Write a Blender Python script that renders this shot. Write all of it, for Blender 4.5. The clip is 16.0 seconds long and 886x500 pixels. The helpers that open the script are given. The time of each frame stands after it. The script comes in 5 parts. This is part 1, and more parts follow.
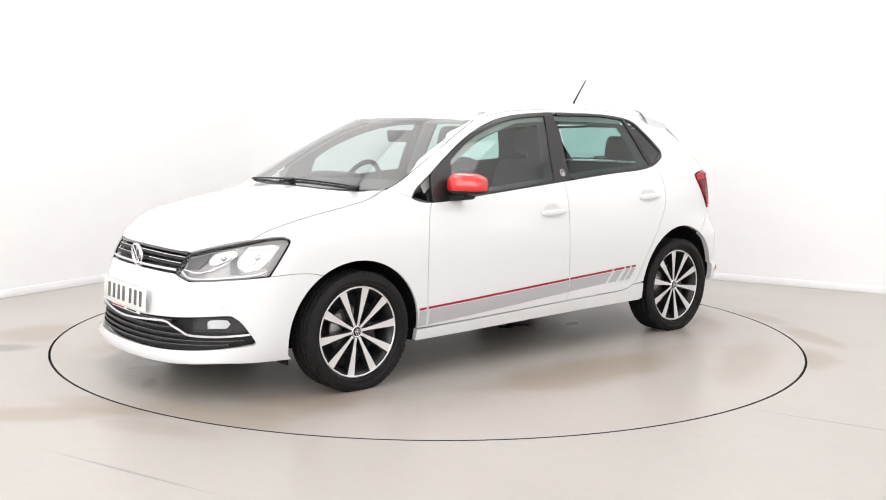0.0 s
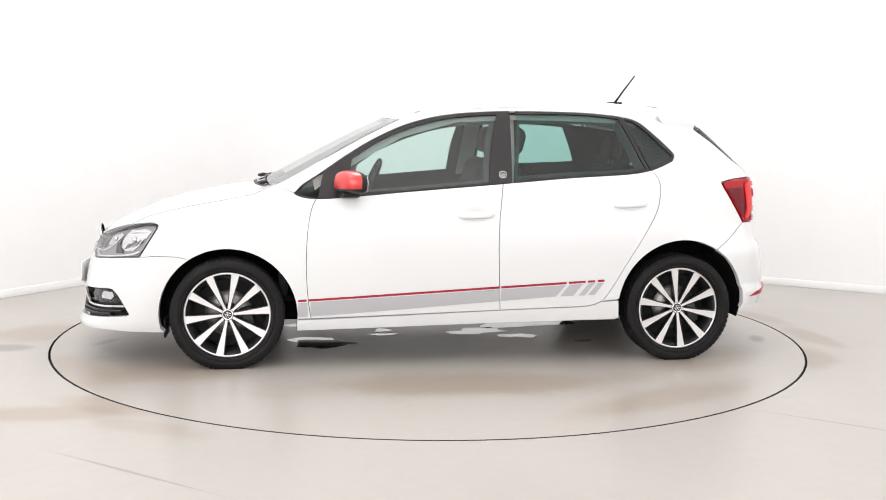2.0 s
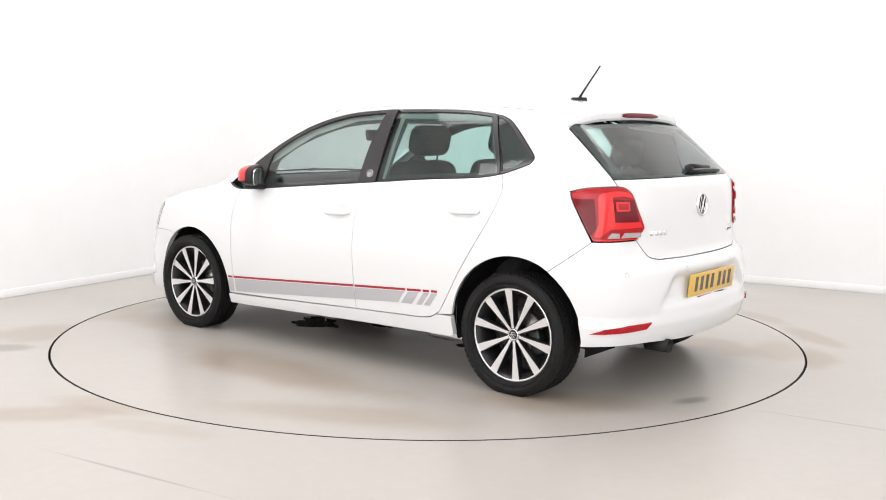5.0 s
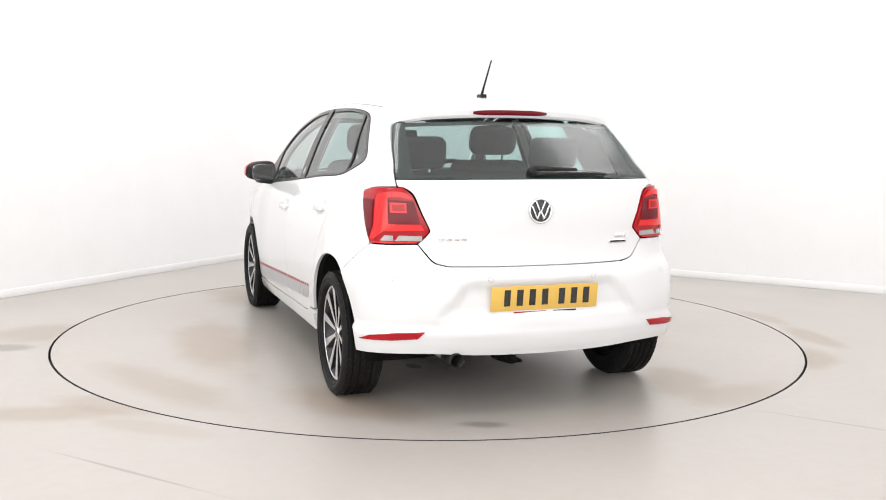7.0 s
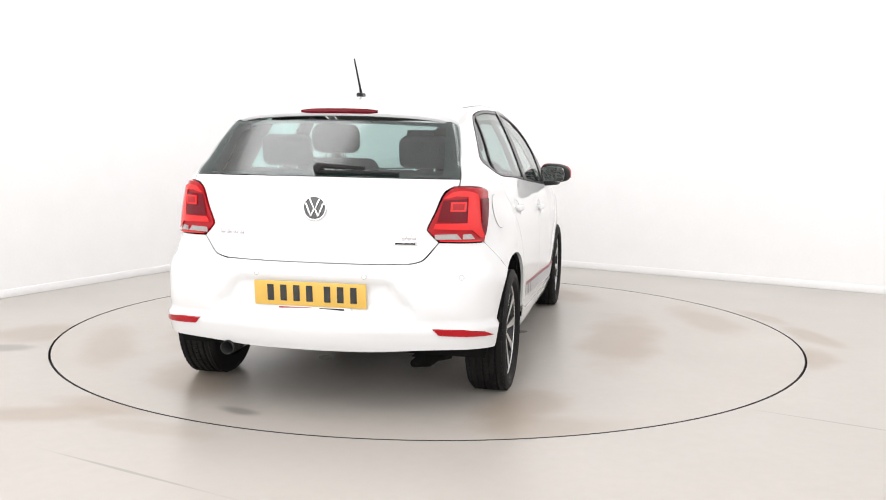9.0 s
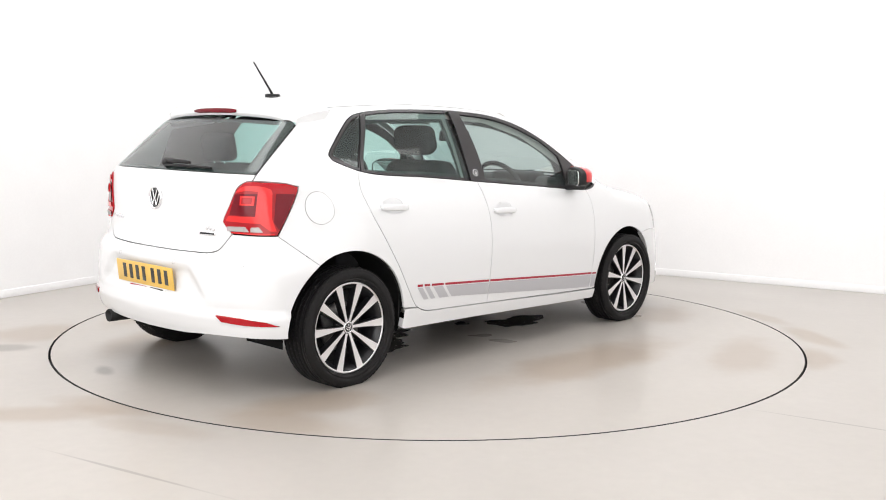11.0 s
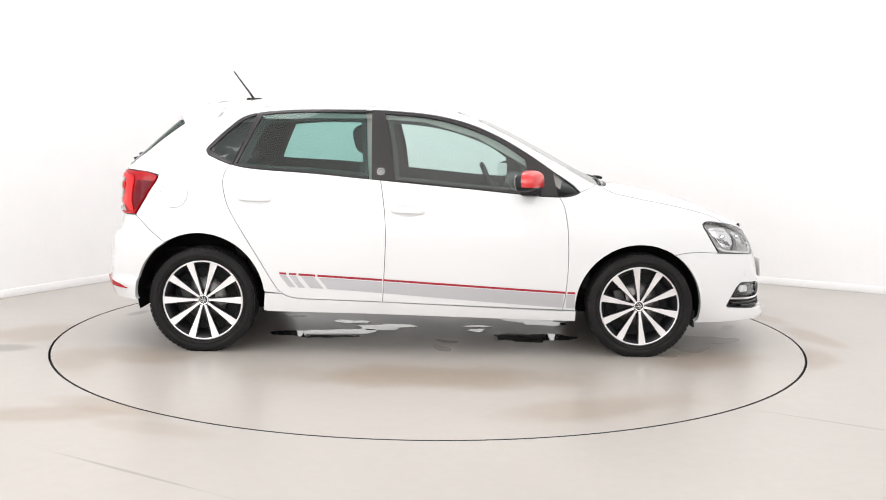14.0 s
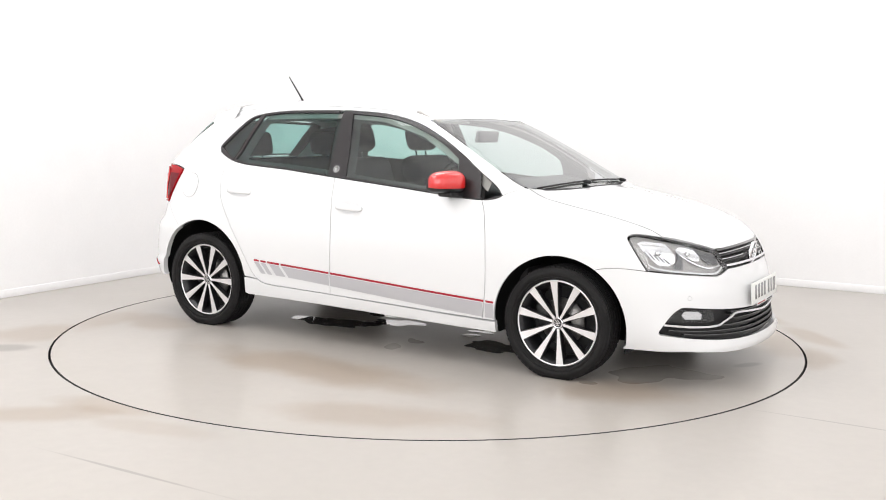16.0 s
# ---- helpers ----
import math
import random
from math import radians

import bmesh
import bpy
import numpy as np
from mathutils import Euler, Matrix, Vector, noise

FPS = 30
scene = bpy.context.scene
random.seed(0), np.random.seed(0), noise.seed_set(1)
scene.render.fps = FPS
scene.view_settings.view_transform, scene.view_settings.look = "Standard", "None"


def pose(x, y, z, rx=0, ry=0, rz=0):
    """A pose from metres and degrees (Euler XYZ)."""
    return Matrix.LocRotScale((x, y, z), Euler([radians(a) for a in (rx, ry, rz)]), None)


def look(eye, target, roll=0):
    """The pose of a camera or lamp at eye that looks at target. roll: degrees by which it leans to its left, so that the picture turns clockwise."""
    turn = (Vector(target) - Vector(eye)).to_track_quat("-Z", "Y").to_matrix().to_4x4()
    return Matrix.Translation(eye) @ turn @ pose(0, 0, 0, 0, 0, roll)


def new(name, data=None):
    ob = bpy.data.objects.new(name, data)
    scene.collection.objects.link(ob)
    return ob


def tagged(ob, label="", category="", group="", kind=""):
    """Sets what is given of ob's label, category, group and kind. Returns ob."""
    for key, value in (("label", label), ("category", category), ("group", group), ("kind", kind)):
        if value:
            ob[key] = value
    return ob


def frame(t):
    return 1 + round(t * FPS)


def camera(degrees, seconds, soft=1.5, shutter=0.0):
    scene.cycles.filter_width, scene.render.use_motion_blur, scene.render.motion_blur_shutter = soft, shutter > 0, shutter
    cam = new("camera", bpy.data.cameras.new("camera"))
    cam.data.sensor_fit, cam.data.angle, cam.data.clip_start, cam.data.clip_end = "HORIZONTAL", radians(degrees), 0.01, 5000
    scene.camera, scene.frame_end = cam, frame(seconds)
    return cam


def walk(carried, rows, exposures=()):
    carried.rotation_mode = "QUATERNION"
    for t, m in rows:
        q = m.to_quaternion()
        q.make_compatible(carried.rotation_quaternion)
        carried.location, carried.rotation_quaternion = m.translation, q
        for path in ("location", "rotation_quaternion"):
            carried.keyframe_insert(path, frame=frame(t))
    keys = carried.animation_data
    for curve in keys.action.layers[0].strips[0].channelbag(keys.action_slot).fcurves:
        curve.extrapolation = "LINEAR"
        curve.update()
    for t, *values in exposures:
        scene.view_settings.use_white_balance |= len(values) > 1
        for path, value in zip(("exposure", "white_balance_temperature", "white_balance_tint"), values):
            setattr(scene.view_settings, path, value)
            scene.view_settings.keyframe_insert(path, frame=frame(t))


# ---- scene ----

# the camera stands still on its tripod; the turntable carries the car round
EYE_BACK, EYE_UP = 6.218, 1.281
cam = camera(48.04, 16.0, 1.0)
CAM = pose(0, -EYE_BACK, EYE_UP, 90 - 7.05, 0, -0.715) @ pose(0, 0, 0, 0, 0, 0.722)
walk(cam, [(0.0, CAM), (16.0, CAM)])

# ---------------------------------------------------------------- light
world = bpy.data.worlds.new("world")
scene.world = world
world.use_nodes = True
world.node_tree.nodes["Background"].inputs["Color"].default_value = (1, 1, 1, 1)
world.node_tree.nodes["Background"].inputs["Strength"].default_value = 0.3
scene.view_settings.exposure = -0.42


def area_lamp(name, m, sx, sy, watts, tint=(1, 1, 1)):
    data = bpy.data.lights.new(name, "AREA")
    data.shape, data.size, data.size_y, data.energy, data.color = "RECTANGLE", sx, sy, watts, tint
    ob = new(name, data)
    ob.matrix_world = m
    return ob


# ---------------------------------------------------------------- materials
def material(name, colour, rough=0.5, metal=0.0, **more):
    mat = bpy.data.materials.new(name)
    mat.use_nodes = True
    b = mat.node_tree.nodes["Principled BSDF"]
    b.inputs["Base Color"].default_value = (*colour, 1)
    b.inputs["Roughness"].default_value = rough
    b.inputs["Metallic"].default_value = metal
    for key, value in more.items():
        b.inputs[key.replace("_", " ")].default_value = value
    return mat


def grain(mat, scale, dark, bump=0.0, rough=0.0, detail=4.0, scale2=None):
    """Two scales of variation on colour, gloss and relief."""
    nt = mat.node_tree
    b = nt.nodes["Principled BSDF"]
    co = nt.nodes.new("ShaderNodeTexCoord")
    n1 = nt.nodes.new("ShaderNodeTexNoise")
    n1.inputs["Scale"].default_value, n1.inputs["Detail"].default_value = scale, detail
    n2 = nt.nodes.new("ShaderNodeTexNoise")
    n2.inputs["Scale"].default_value, n2.inputs["Detail"].default_value = scale2 or scale / 12, 3
    for n in (n1, n2):
        nt.links.new(co.outputs["Object"], n.inputs["Vector"])
    add = nt.nodes.new("ShaderNodeMath")
    add.operation = "MULTIPLY"
    nt.links.new(n1.outputs["Fac"], add.inputs[0])
    nt.links.new(n2.outputs["Fac"], add.inputs[1])
    ramp = nt.nodes.new("ShaderNodeMapRange")
    ramp.inputs["From Min"].default_value, ramp.inputs["From Max"].default_value = 0.1, 0.45
    nt.links.new(add.outputs[0], ramp.inputs["Value"])
    mix = nt.nodes.new("ShaderNodeMix")
    mix.data_type = "RGBA"
    c = tuple(b.inputs["Base Color"].default_value)
    mix.inputs[6].default_value = (*(x * dark for x in c[:3]), 1)
    mix.inputs[7].default_value = c
    nt.links.new(ramp.outputs[0], mix.inputs[0])
    nt.links.new(mix.outputs[2], b.inputs["Base Color"])
    if rough:
        r = nt.nodes.new("ShaderNodeMapRange")
        base = b.inputs["Roughness"].default_value
        r.inputs["To Min"].default_value, r.inputs["To Max"].default_value = base + rough, base - rough
        nt.links.new(n2.outputs["Fac"], r.inputs["Value"])
        nt.links.new(r.outputs[0], b.inputs["Roughness"])
    if bump:
        bp = nt.nodes.new("ShaderNodeBump")
        bp.inputs["Strength"].default_value, bp.inputs["Distance"].default_value = bump, 0.002
        nt.links.new(n1.outputs["Fac"], bp.inputs["Height"])
        nt.links.new(bp.outputs["Normal"], b.inputs["Normal"])
    return mat


def glass(name, tint, rough=0.0, gloss=0.08):
    """Thin tinted pane: straight transmission and a mirror coat on top."""
    mat = bpy.data.materials.new(name)
    mat.use_nodes = True
    nt = mat.node_tree
    nt.nodes.clear()
    out = nt.nodes.new("ShaderNodeOutputMaterial")
    tr = nt.nodes.new("ShaderNodeBsdfTransparent")
    tr.inputs["Color"].default_value = (*tint, 1)
    gl = nt.nodes.new("ShaderNodeBsdfGlossy")
    gl.inputs["Roughness"].default_value = rough
    lw = nt.nodes.new("ShaderNodeLayerWeight")
    lw.inputs["Blend"].default_value = 0.5
    po = nt.nodes.new("ShaderNodeMath")
    po.operation = "POWER"
    po.inputs[1].default_value = 4.0
    nt.links.new(lw.outputs["Facing"], po.inputs[0])
    fr = nt.nodes.new("ShaderNodeMapRange")
    fr.inputs["To Min"].default_value, fr.inputs["To Max"].default_value = gloss, 0.95
    nt.links.new(po.outputs[0], fr.inputs["Value"])
    mix = nt.nodes.new("ShaderNodeMixShader")
    nt.links.new(fr.outputs[0], mix.inputs[0])
    nt.links.new(tr.outputs[0], mix.inputs[1])
    nt.links.new(gl.outputs[0], mix.inputs[2])
    nt.links.new(mix.outputs[0], out.inputs[0])
    return mat


M_PAINT = material("white_paint", (0.74, 0.745, 0.755), 0.35, Coat_Weight=1.0, Coat_Roughness=0.03)
M_WALL = grain(material("painted_wall", (0.895, 0.89, 0.895), 0.7), 60, 0.97, 0.1)
M_CEIL = grain(material("painted_ceiling", (0.86, 0.86, 0.86), 0.8), 60, 0.97, 0.1)
def stain_and_shade(mat, spots):
    """Old brownish stains and drag marks of their own shape on the floor, and painted car shade: (x, y, length, width,
    turn, strength).
    """
    nt = mat.node_tree
    b = nt.nodes["Principled BSDF"]
    co = nt.nodes.new("ShaderNodeTexCoord")
    ragged = nt.nodes.new("ShaderNodeTexNoise")
    ragged.inputs["Scale"].default_value, ragged.inputs["Detail"].default_value = 2.2, 6
    nt.links.new(co.outputs["Object"], ragged.inputs["Vector"])
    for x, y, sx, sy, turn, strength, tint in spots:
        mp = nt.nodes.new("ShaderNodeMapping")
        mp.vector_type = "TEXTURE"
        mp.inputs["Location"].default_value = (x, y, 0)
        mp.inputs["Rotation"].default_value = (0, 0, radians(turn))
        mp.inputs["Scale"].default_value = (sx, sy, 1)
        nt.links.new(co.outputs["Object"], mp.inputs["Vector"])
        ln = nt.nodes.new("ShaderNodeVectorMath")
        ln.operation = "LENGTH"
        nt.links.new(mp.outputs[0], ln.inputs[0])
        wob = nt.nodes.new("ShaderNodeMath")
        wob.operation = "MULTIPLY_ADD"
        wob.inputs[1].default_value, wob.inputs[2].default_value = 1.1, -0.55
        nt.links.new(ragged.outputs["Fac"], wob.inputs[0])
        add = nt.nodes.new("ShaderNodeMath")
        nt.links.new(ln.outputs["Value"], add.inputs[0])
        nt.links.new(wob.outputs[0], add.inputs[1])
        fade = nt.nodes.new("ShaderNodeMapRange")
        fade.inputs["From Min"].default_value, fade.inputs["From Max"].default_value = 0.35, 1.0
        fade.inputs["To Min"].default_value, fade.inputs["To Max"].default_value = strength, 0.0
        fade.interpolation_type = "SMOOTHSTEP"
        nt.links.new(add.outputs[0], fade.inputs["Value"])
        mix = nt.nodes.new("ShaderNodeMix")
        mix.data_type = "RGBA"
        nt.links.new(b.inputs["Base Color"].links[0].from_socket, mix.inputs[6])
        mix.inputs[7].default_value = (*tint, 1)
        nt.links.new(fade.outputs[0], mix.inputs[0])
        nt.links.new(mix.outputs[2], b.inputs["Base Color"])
    return mat


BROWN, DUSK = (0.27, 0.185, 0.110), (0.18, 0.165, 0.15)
M_FLOOR = stain_and_shade(grain(material("resin_floor", (0.475, 0.444, 0.410), 0.31), 16, 0.93, 0.05, 0.08, 6.0, 0.9), [
    (-1.75, -1.93, 0.46, 0.17, 8, 0.42, BROWN), (-1.42, -1.80, 0.40, 0.16, -20, 0.38, BROWN), (-2.42, -0.63, 0.26, 0.12, 0, 0.6, DUSK), (-2.30, -0.2, 0.55, 0.32, 20, 0.4, BROWN),
    (2.20, -0.70, 0.16, 0.35, -20, 0.45, BROWN), (2.41, -0.1, 0.14, 0.5, 8, 0.45, BROWN), (2.32, 0.5, 0.12, 0.4, 15, 0.35, BROWN), (0.2, 2.6, 0.9, 0.10, -12, 0.25, DUSK),
    (-1.15, -2.12, 0.4, 0.12, -24, 0.22, BROWN), (-2.9, -1.3, 0.5, 0.22, 10, 0.28, BROWN), (-2.75, -0.9, 0.3, 0.07, 6, 0.3, DUSK),
    (-1.13, -2.64, 0.62, 0.012, -31, 0.5, DUSK), (1.81, -1.95, 0.45, 0.010, -32, 0.5, DUSK)])
# ovals under and round the car paint its soft shade, among some stains
M_TABLE = stain_and_shade(grain(material("turntable_resin", (0.475, 0.441, 0.404), 0.30), 16, 0.93, 0.05, 0.08, 6.0, 0.9), [
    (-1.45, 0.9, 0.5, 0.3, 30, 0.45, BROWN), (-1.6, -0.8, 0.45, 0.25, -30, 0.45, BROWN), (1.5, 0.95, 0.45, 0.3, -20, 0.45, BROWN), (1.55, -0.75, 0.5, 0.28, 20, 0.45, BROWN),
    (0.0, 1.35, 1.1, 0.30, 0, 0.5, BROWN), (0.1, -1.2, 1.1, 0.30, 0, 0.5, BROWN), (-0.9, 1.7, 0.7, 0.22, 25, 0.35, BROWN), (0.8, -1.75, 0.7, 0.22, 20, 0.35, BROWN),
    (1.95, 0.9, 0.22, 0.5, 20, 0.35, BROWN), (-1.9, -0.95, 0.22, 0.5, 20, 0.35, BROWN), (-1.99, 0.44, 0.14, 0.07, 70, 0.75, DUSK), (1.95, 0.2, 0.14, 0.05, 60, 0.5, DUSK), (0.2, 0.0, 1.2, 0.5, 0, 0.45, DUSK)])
M_GAP = material("dark_gap", (0.02, 0.02, 0.02), 0.8)
M_BLACK = material("gloss_black", (0.012, 0.012, 0.013), 0.12, Coat_Weight=0.5)
M_FRAME = grain(material("window_frame_black", (0.021, 0.018, 0.0195), 0.28, Specular_IOR_Level=0.5), 300, 0.85, 0.05)
M_DOORTRIM = grain(material("dark_door_trim", (0.05, 0.047, 0.047), 0.75), 300, 0.85, 0.2)
M_TRIM = grain(material("satin_black_plastic", (0.014, 0.014, 0.015), 0.45, Specular_IOR_Level=0.3), 400, 0.8, 0.15)
M_RUBBER = grain(material("tyre_rubber", (0.012, 0.0113, 0.0117), 0.66, Specular_IOR_Level=0.22), 90, 0.6, 0.4)
M_ALLOY = material("machined_alloy", (0.80, 0.79, 0.80), 0.30, 0.85)
M_DARKALLOY = material("dark_alloy", (0.02, 0.02, 0.022), 0.3, 0.3)
M_CHROME = material("chrome", (0.8, 0.8, 0.82), 0.08, 1.0)
M_RED = material("red_paint", (0.62, 0.012, 0.012), 0.3, Coat_Weight=1.0)
M_UNDER = grain(material("underbody", (0.010, 0.010, 0.010), 0.85, Specular_IOR_Level=0.1), 40, 0.7)
M_FABRIC = grain(material("seat_fabric", (0.036, 0.035, 0.038), 0.9), 300, 0.7, 0.3)
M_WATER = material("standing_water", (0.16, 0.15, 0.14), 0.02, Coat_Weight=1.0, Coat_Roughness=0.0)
M_STRIPE_RED = material("crimson_vinyl", (0.35, 0.01, 0.03), 0.35)
M_STRIPE_GREY = material("silver_vinyl", (0.50, 0.50, 0.525), 0.38, 0.35)
M_WHITE = material("white_plastic", (0.8, 0.8, 0.8), 0.3)
M_SEAM = material("seam", (0.25, 0.25, 0.25), 0.6)
M_LAMPRED = material("red_lens", (0.40, 0.006, 0.012), 0.10, Specular_IOR_Level=0.35)
M_LAMPBRIGHT = material("bright_red_lens", (0.74, 0.020, 0.022), 0.12, Specular_IOR_Level=0.4)
M_LAMPDARK = material("dark_red_lens", (0.145, 0.003, 0.010), 0.12, Specular_IOR_Level=0.25)
M_LAMPWHITE = material("clear_ribbed_lens", (0.42, 0.36, 0.36), 0.15, Coat_Weight=1.0)
M_LAMPGREY = material("lamp_bowl_grey", (0.38, 0.365, 0.355), 0.35, 0.3)
M_LAMPMID = material("lamp_mid_grey", (0.12, 0.12, 0.125), 0.3, 0.3)
M_REFLECT = material("lamp_reflector", (0.75, 0.75, 0.76), 0.18, 0.9)
M_LENS = glass("clear_lens", (0.95, 0.96, 0.97), gloss=0.05)
M_SLATEDGE = material("slat_edge", (0.12, 0.12, 0.12), 0.3)
M_STEEL = grain(material("brushed_steel", (0.35, 0.34, 0.33), 0.4, 0.9), 80, 0.6)
M_STEELDARK = grain(material("dark_steel", (0.06, 0.06, 0.06), 0.45, 0.7), 80, 0.6)
M_SOOT = material("sooty_steel", (0.02, 0.02, 0.02), 0.6, 0.5)
M_MIRROR = material("mirror_glass", (0.8, 0.82, 0.82), 0.02, 1.0)
M_PLATE_Y = material("yellow_plate", (0.74, 0.47, 0.10), 0.3)
M_PLATE_W = material("white_plate", (0.8, 0.8, 0.78), 0.3)
M_LINING = grain(material("grey_lining", (0.42, 0.41, 0.39), 0.9), 300, 0.9)
M_GLASS = glass("tinted_glass", (0.77, 0.90, 0.87), 0.01, 0.09)
M_SCREEN = glass("windscreen_glass", (0.86, 0.93, 0.92), 0.03, 0.27)
M_REARGLASS = glass("privacy_glass", (0.52, 0.74, 0.70), 0.01, 0.06)
M_REARSCREEN = glass("rear_screen_glass", (0.55, 0.75, 0.72), 0.16, 0.09)


# the studio has a luminous stretch ceiling: one even field of light
ceiling_frame = Matrix.Translation(Vector((-1.15, 4.36, 4.14)) + Vector((0.864, -0.503, 0)) * 5.25 - Vector((0.503, 0.864, 0)) * 5.75) @ pose(0, 0, 0, 0, 0, -30.2)
area_lamp("luminous_ceiling", ceiling_frame, 10.2, 11.2, 230, (1.0, 0.985, 0.985))
# unseen fill lamps, added to brighten the far walls
for u, v, watts in ((2.3, 2.3, 52), (2.0, 5.0, 44), (5.0, 2.0, 34), (2.0, 8.4, 38), (8.4, 2.0, 22)):
    o = Vector((-1.15, 4.36, 4.10)) + Vector((0.864, -0.503, 0)) * u - Vector((0.503, 0.864, 0)) * v
    area_lamp("added_wall_fill", Matrix.Translation(o) @ pose(0, 0, 0, 0, 0, -30.2), 1.6, 1.6, watts)
# tall unseen banks behind and beside the camera, added to lift walls and flanks
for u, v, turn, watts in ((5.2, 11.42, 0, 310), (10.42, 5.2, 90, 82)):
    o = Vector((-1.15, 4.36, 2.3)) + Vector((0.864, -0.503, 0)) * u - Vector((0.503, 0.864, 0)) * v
    area_lamp("unseen_fill_bank", Matrix.Translation(o) @ pose(0, 0, 0, 0, 0, -30.2 + turn) @ pose(0, 0, 0, 90), 9.0, 2.6, watts)


# ---------------------------------------------------------------- the car's skin
def curve(*pairs):
    """A smooth curve through a few design stations (monotone cubic)."""
    a = np.array(sorted(pairs), float)
    x, y = a[:, 0], a[:, 1]
    h, d = np.diff(x), np.diff(y) / np.diff(x)
    m = np.zeros(len(x))
    m[0], m[-1] = d[0], d[-1]
    for i in range(1, len(x) - 1):
        if d[i - 1] * d[i] > 0:
            w1, w2 = 2 * h[i] + h[i - 1], h[i] + 2 * h[i - 1]
            m[i] = (w1 + w2) / (w1 / d[i - 1] + w2 / d[i])

    def value(q):
        q = np.clip(np.asarray(q, float), x[0], x[-1])
        i = np.clip(np.searchsorted(x, q) - 1, 0, len(h) - 1)
        s = (q - x[i]) / h[i]
        return ((2 * s**3 - 3 * s**2 + 1) * y[i] + (s**3 - 2 * s**2 + s) * h[i] * m[i]
                + (3 * s**2 - 2 * s**3) * y[i + 1] + (s**3 - s**2) * h[i] * m[i + 1])
    return value


# x ahead, y to the car's left, z up; zero on the floor midway between the axles
HALF = curve((0.15, 0.77), (0.24, 0.805), (0.34, 0.822), (0.45, 0.832), (0.6, 0.838), (0.72, 0.832), (0.84, 0.81),
             (0.92, 0.778), (0.97, 0.752), (1.05, 0.722), (1.2, 0.662), (1.36, 0.582), (1.5, 0.50))
TAPER = curve((-2.0, 0.83), (-1.8, 0.90), (-1.65, 0.948), (-1.45, 0.985), (-1.2, 1.0), (-0.8, 1.0), (-0.3, 1.0), (0.4, 1.0), (0.9, 0.985),
              (1.25, 0.965), (1.6, 0.92), (1.85, 0.87), (2.1, 0.80))
NOSE = curve((0.12, 2.05), (0.17, 2.095), (0.21, 2.105), (0.26, 2.095), (0.36, 2.078), (0.45, 2.064), (0.52, 2.048), (0.58, 2.032), (0.64, 2.016), (0.72, 1.993), (0.8, 1.965), (1.5, 1.7))
TAIL = curve((0.15, 1.80), (0.25, 1.85), (0.36, 1.885), (0.46, 1.90), (0.56, 1.89), (0.64, 1.875), (0.68, 1.835), (0.75, 1.822), (0.9, 1.812),
             (1.0, 1.80), (1.05, 1.77), (1.1, 1.715), (1.25, 1.545), (1.38, 1.385), (1.5, 1.23))
TOP = curve((-2.0, 1.30), (-1.5, 1.385), (-1.2, 1.425), (-0.8, 1.45), (-0.4, 1.455), (0.0, 1.435), (0.2, 1.395), (0.4, 1.315), (0.7, 1.165), (1.0, 1.005),
            (1.1, 0.962), (1.2, 0.945), (1.4, 0.91), (1.6, 0.862), (1.8, 0.785), (1.92, 0.72), (2.0, 0.66), (2.1, 0.56))
CROWN = curve((-2.0, 0.10), (-1.0, 0.10), (0.0, 0.09), (0.5, 0.10), (1.0, 0.10), (1.3, 0.12), (1.7, 0.12), (2.1, 0.10))


PINCH = curve((0.2, 0.0), (0.58, 0.0), (0.68, 0.022), (0.77, 0.048), (0.85, 0.040), (0.92, 0.024), (1.0, 0.004), (1.1, 0.0), (1.6, 0.0))


def smax(a, b, k):
    h = np.clip(0.5 + 0.5 * (a - b) / k, 0, 1)
    return a * h + b * (1 - h) + k * h * (1 - h)


def skin(p):
    """Below zero inside the body."""
    x, y, z = p[..., 0], np.abs(p[..., 1]), p[..., 2]
    side = y - HALF(z) * TAPER(x) + 0.048 * np.clip((z - 1.0) / 0.12, 0, 1) * np.clip((-x - 0.6) / 0.7, 0, 1)
    side = side + PINCH(z) * np.clip((-x - 1.15) / 0.42, 0, 1)
    slope = (TOP(x + 0.03) - TOP(x - 0.03)) / 0.06
    top = (z - (TOP(x) - CROWN(x) * y * y)) / np.sqrt(1 + slope * slope)
    nose = x - (NOSE(z) - 0.25 * y**2 - 0.6 * y**4)
    slope = (TAIL(z + 0.03) - TAIL(z - 0.03)) / 0.06
    tail = (-x - (TAIL(z) - 0.15 * y**2 - 0.25 * y**4)) / np.sqrt(1 + slope * slope)
    k = 0.09 - 0.045 * np.clip((x - 0.15) / 0.2, 0, 1) * np.clip((1.1 - x) / 0.2, 0, 1)
    f = smax(side, top, k)
    return smax(smax(f, nose, 0.10), tail, 0.08 - 0.045 * np.clip((z - 1.0) / 0.08, 0, 1))


def normals(p):
    g = np.stack([skin(p + e) - skin(p - e) for e in np.eye(3) * 0.004], -1)
    return g / np.maximum(np.linalg.norm(g, axis=-1, keepdims=True), 1e-9)


def meet(o, d, far=2.6):
    """Where rays from o along d first meet the skin; nan if they miss."""
    o, d = np.broadcast_arrays(np.asarray(o, float), np.asarray(d, float))
    steps = np.linspace(0, far, 91)
    lo, hi = np.full(len(o), np.nan), np.full(len(o), np.nan)
    for a, b in zip(steps[:-1], steps[1:]):
        new_hit = np.isnan(lo) & (skin(o + d * b) < 0)
        lo[new_hit], hi[new_hit] = a, b
    for _ in range(18):
        m = (lo + hi) / 2
        inside = skin(o + d * m[:, None]) < 0
        hi, lo = np.where(inside, m, hi), np.where(inside, lo, m)
    return o + d * lo[:, None]


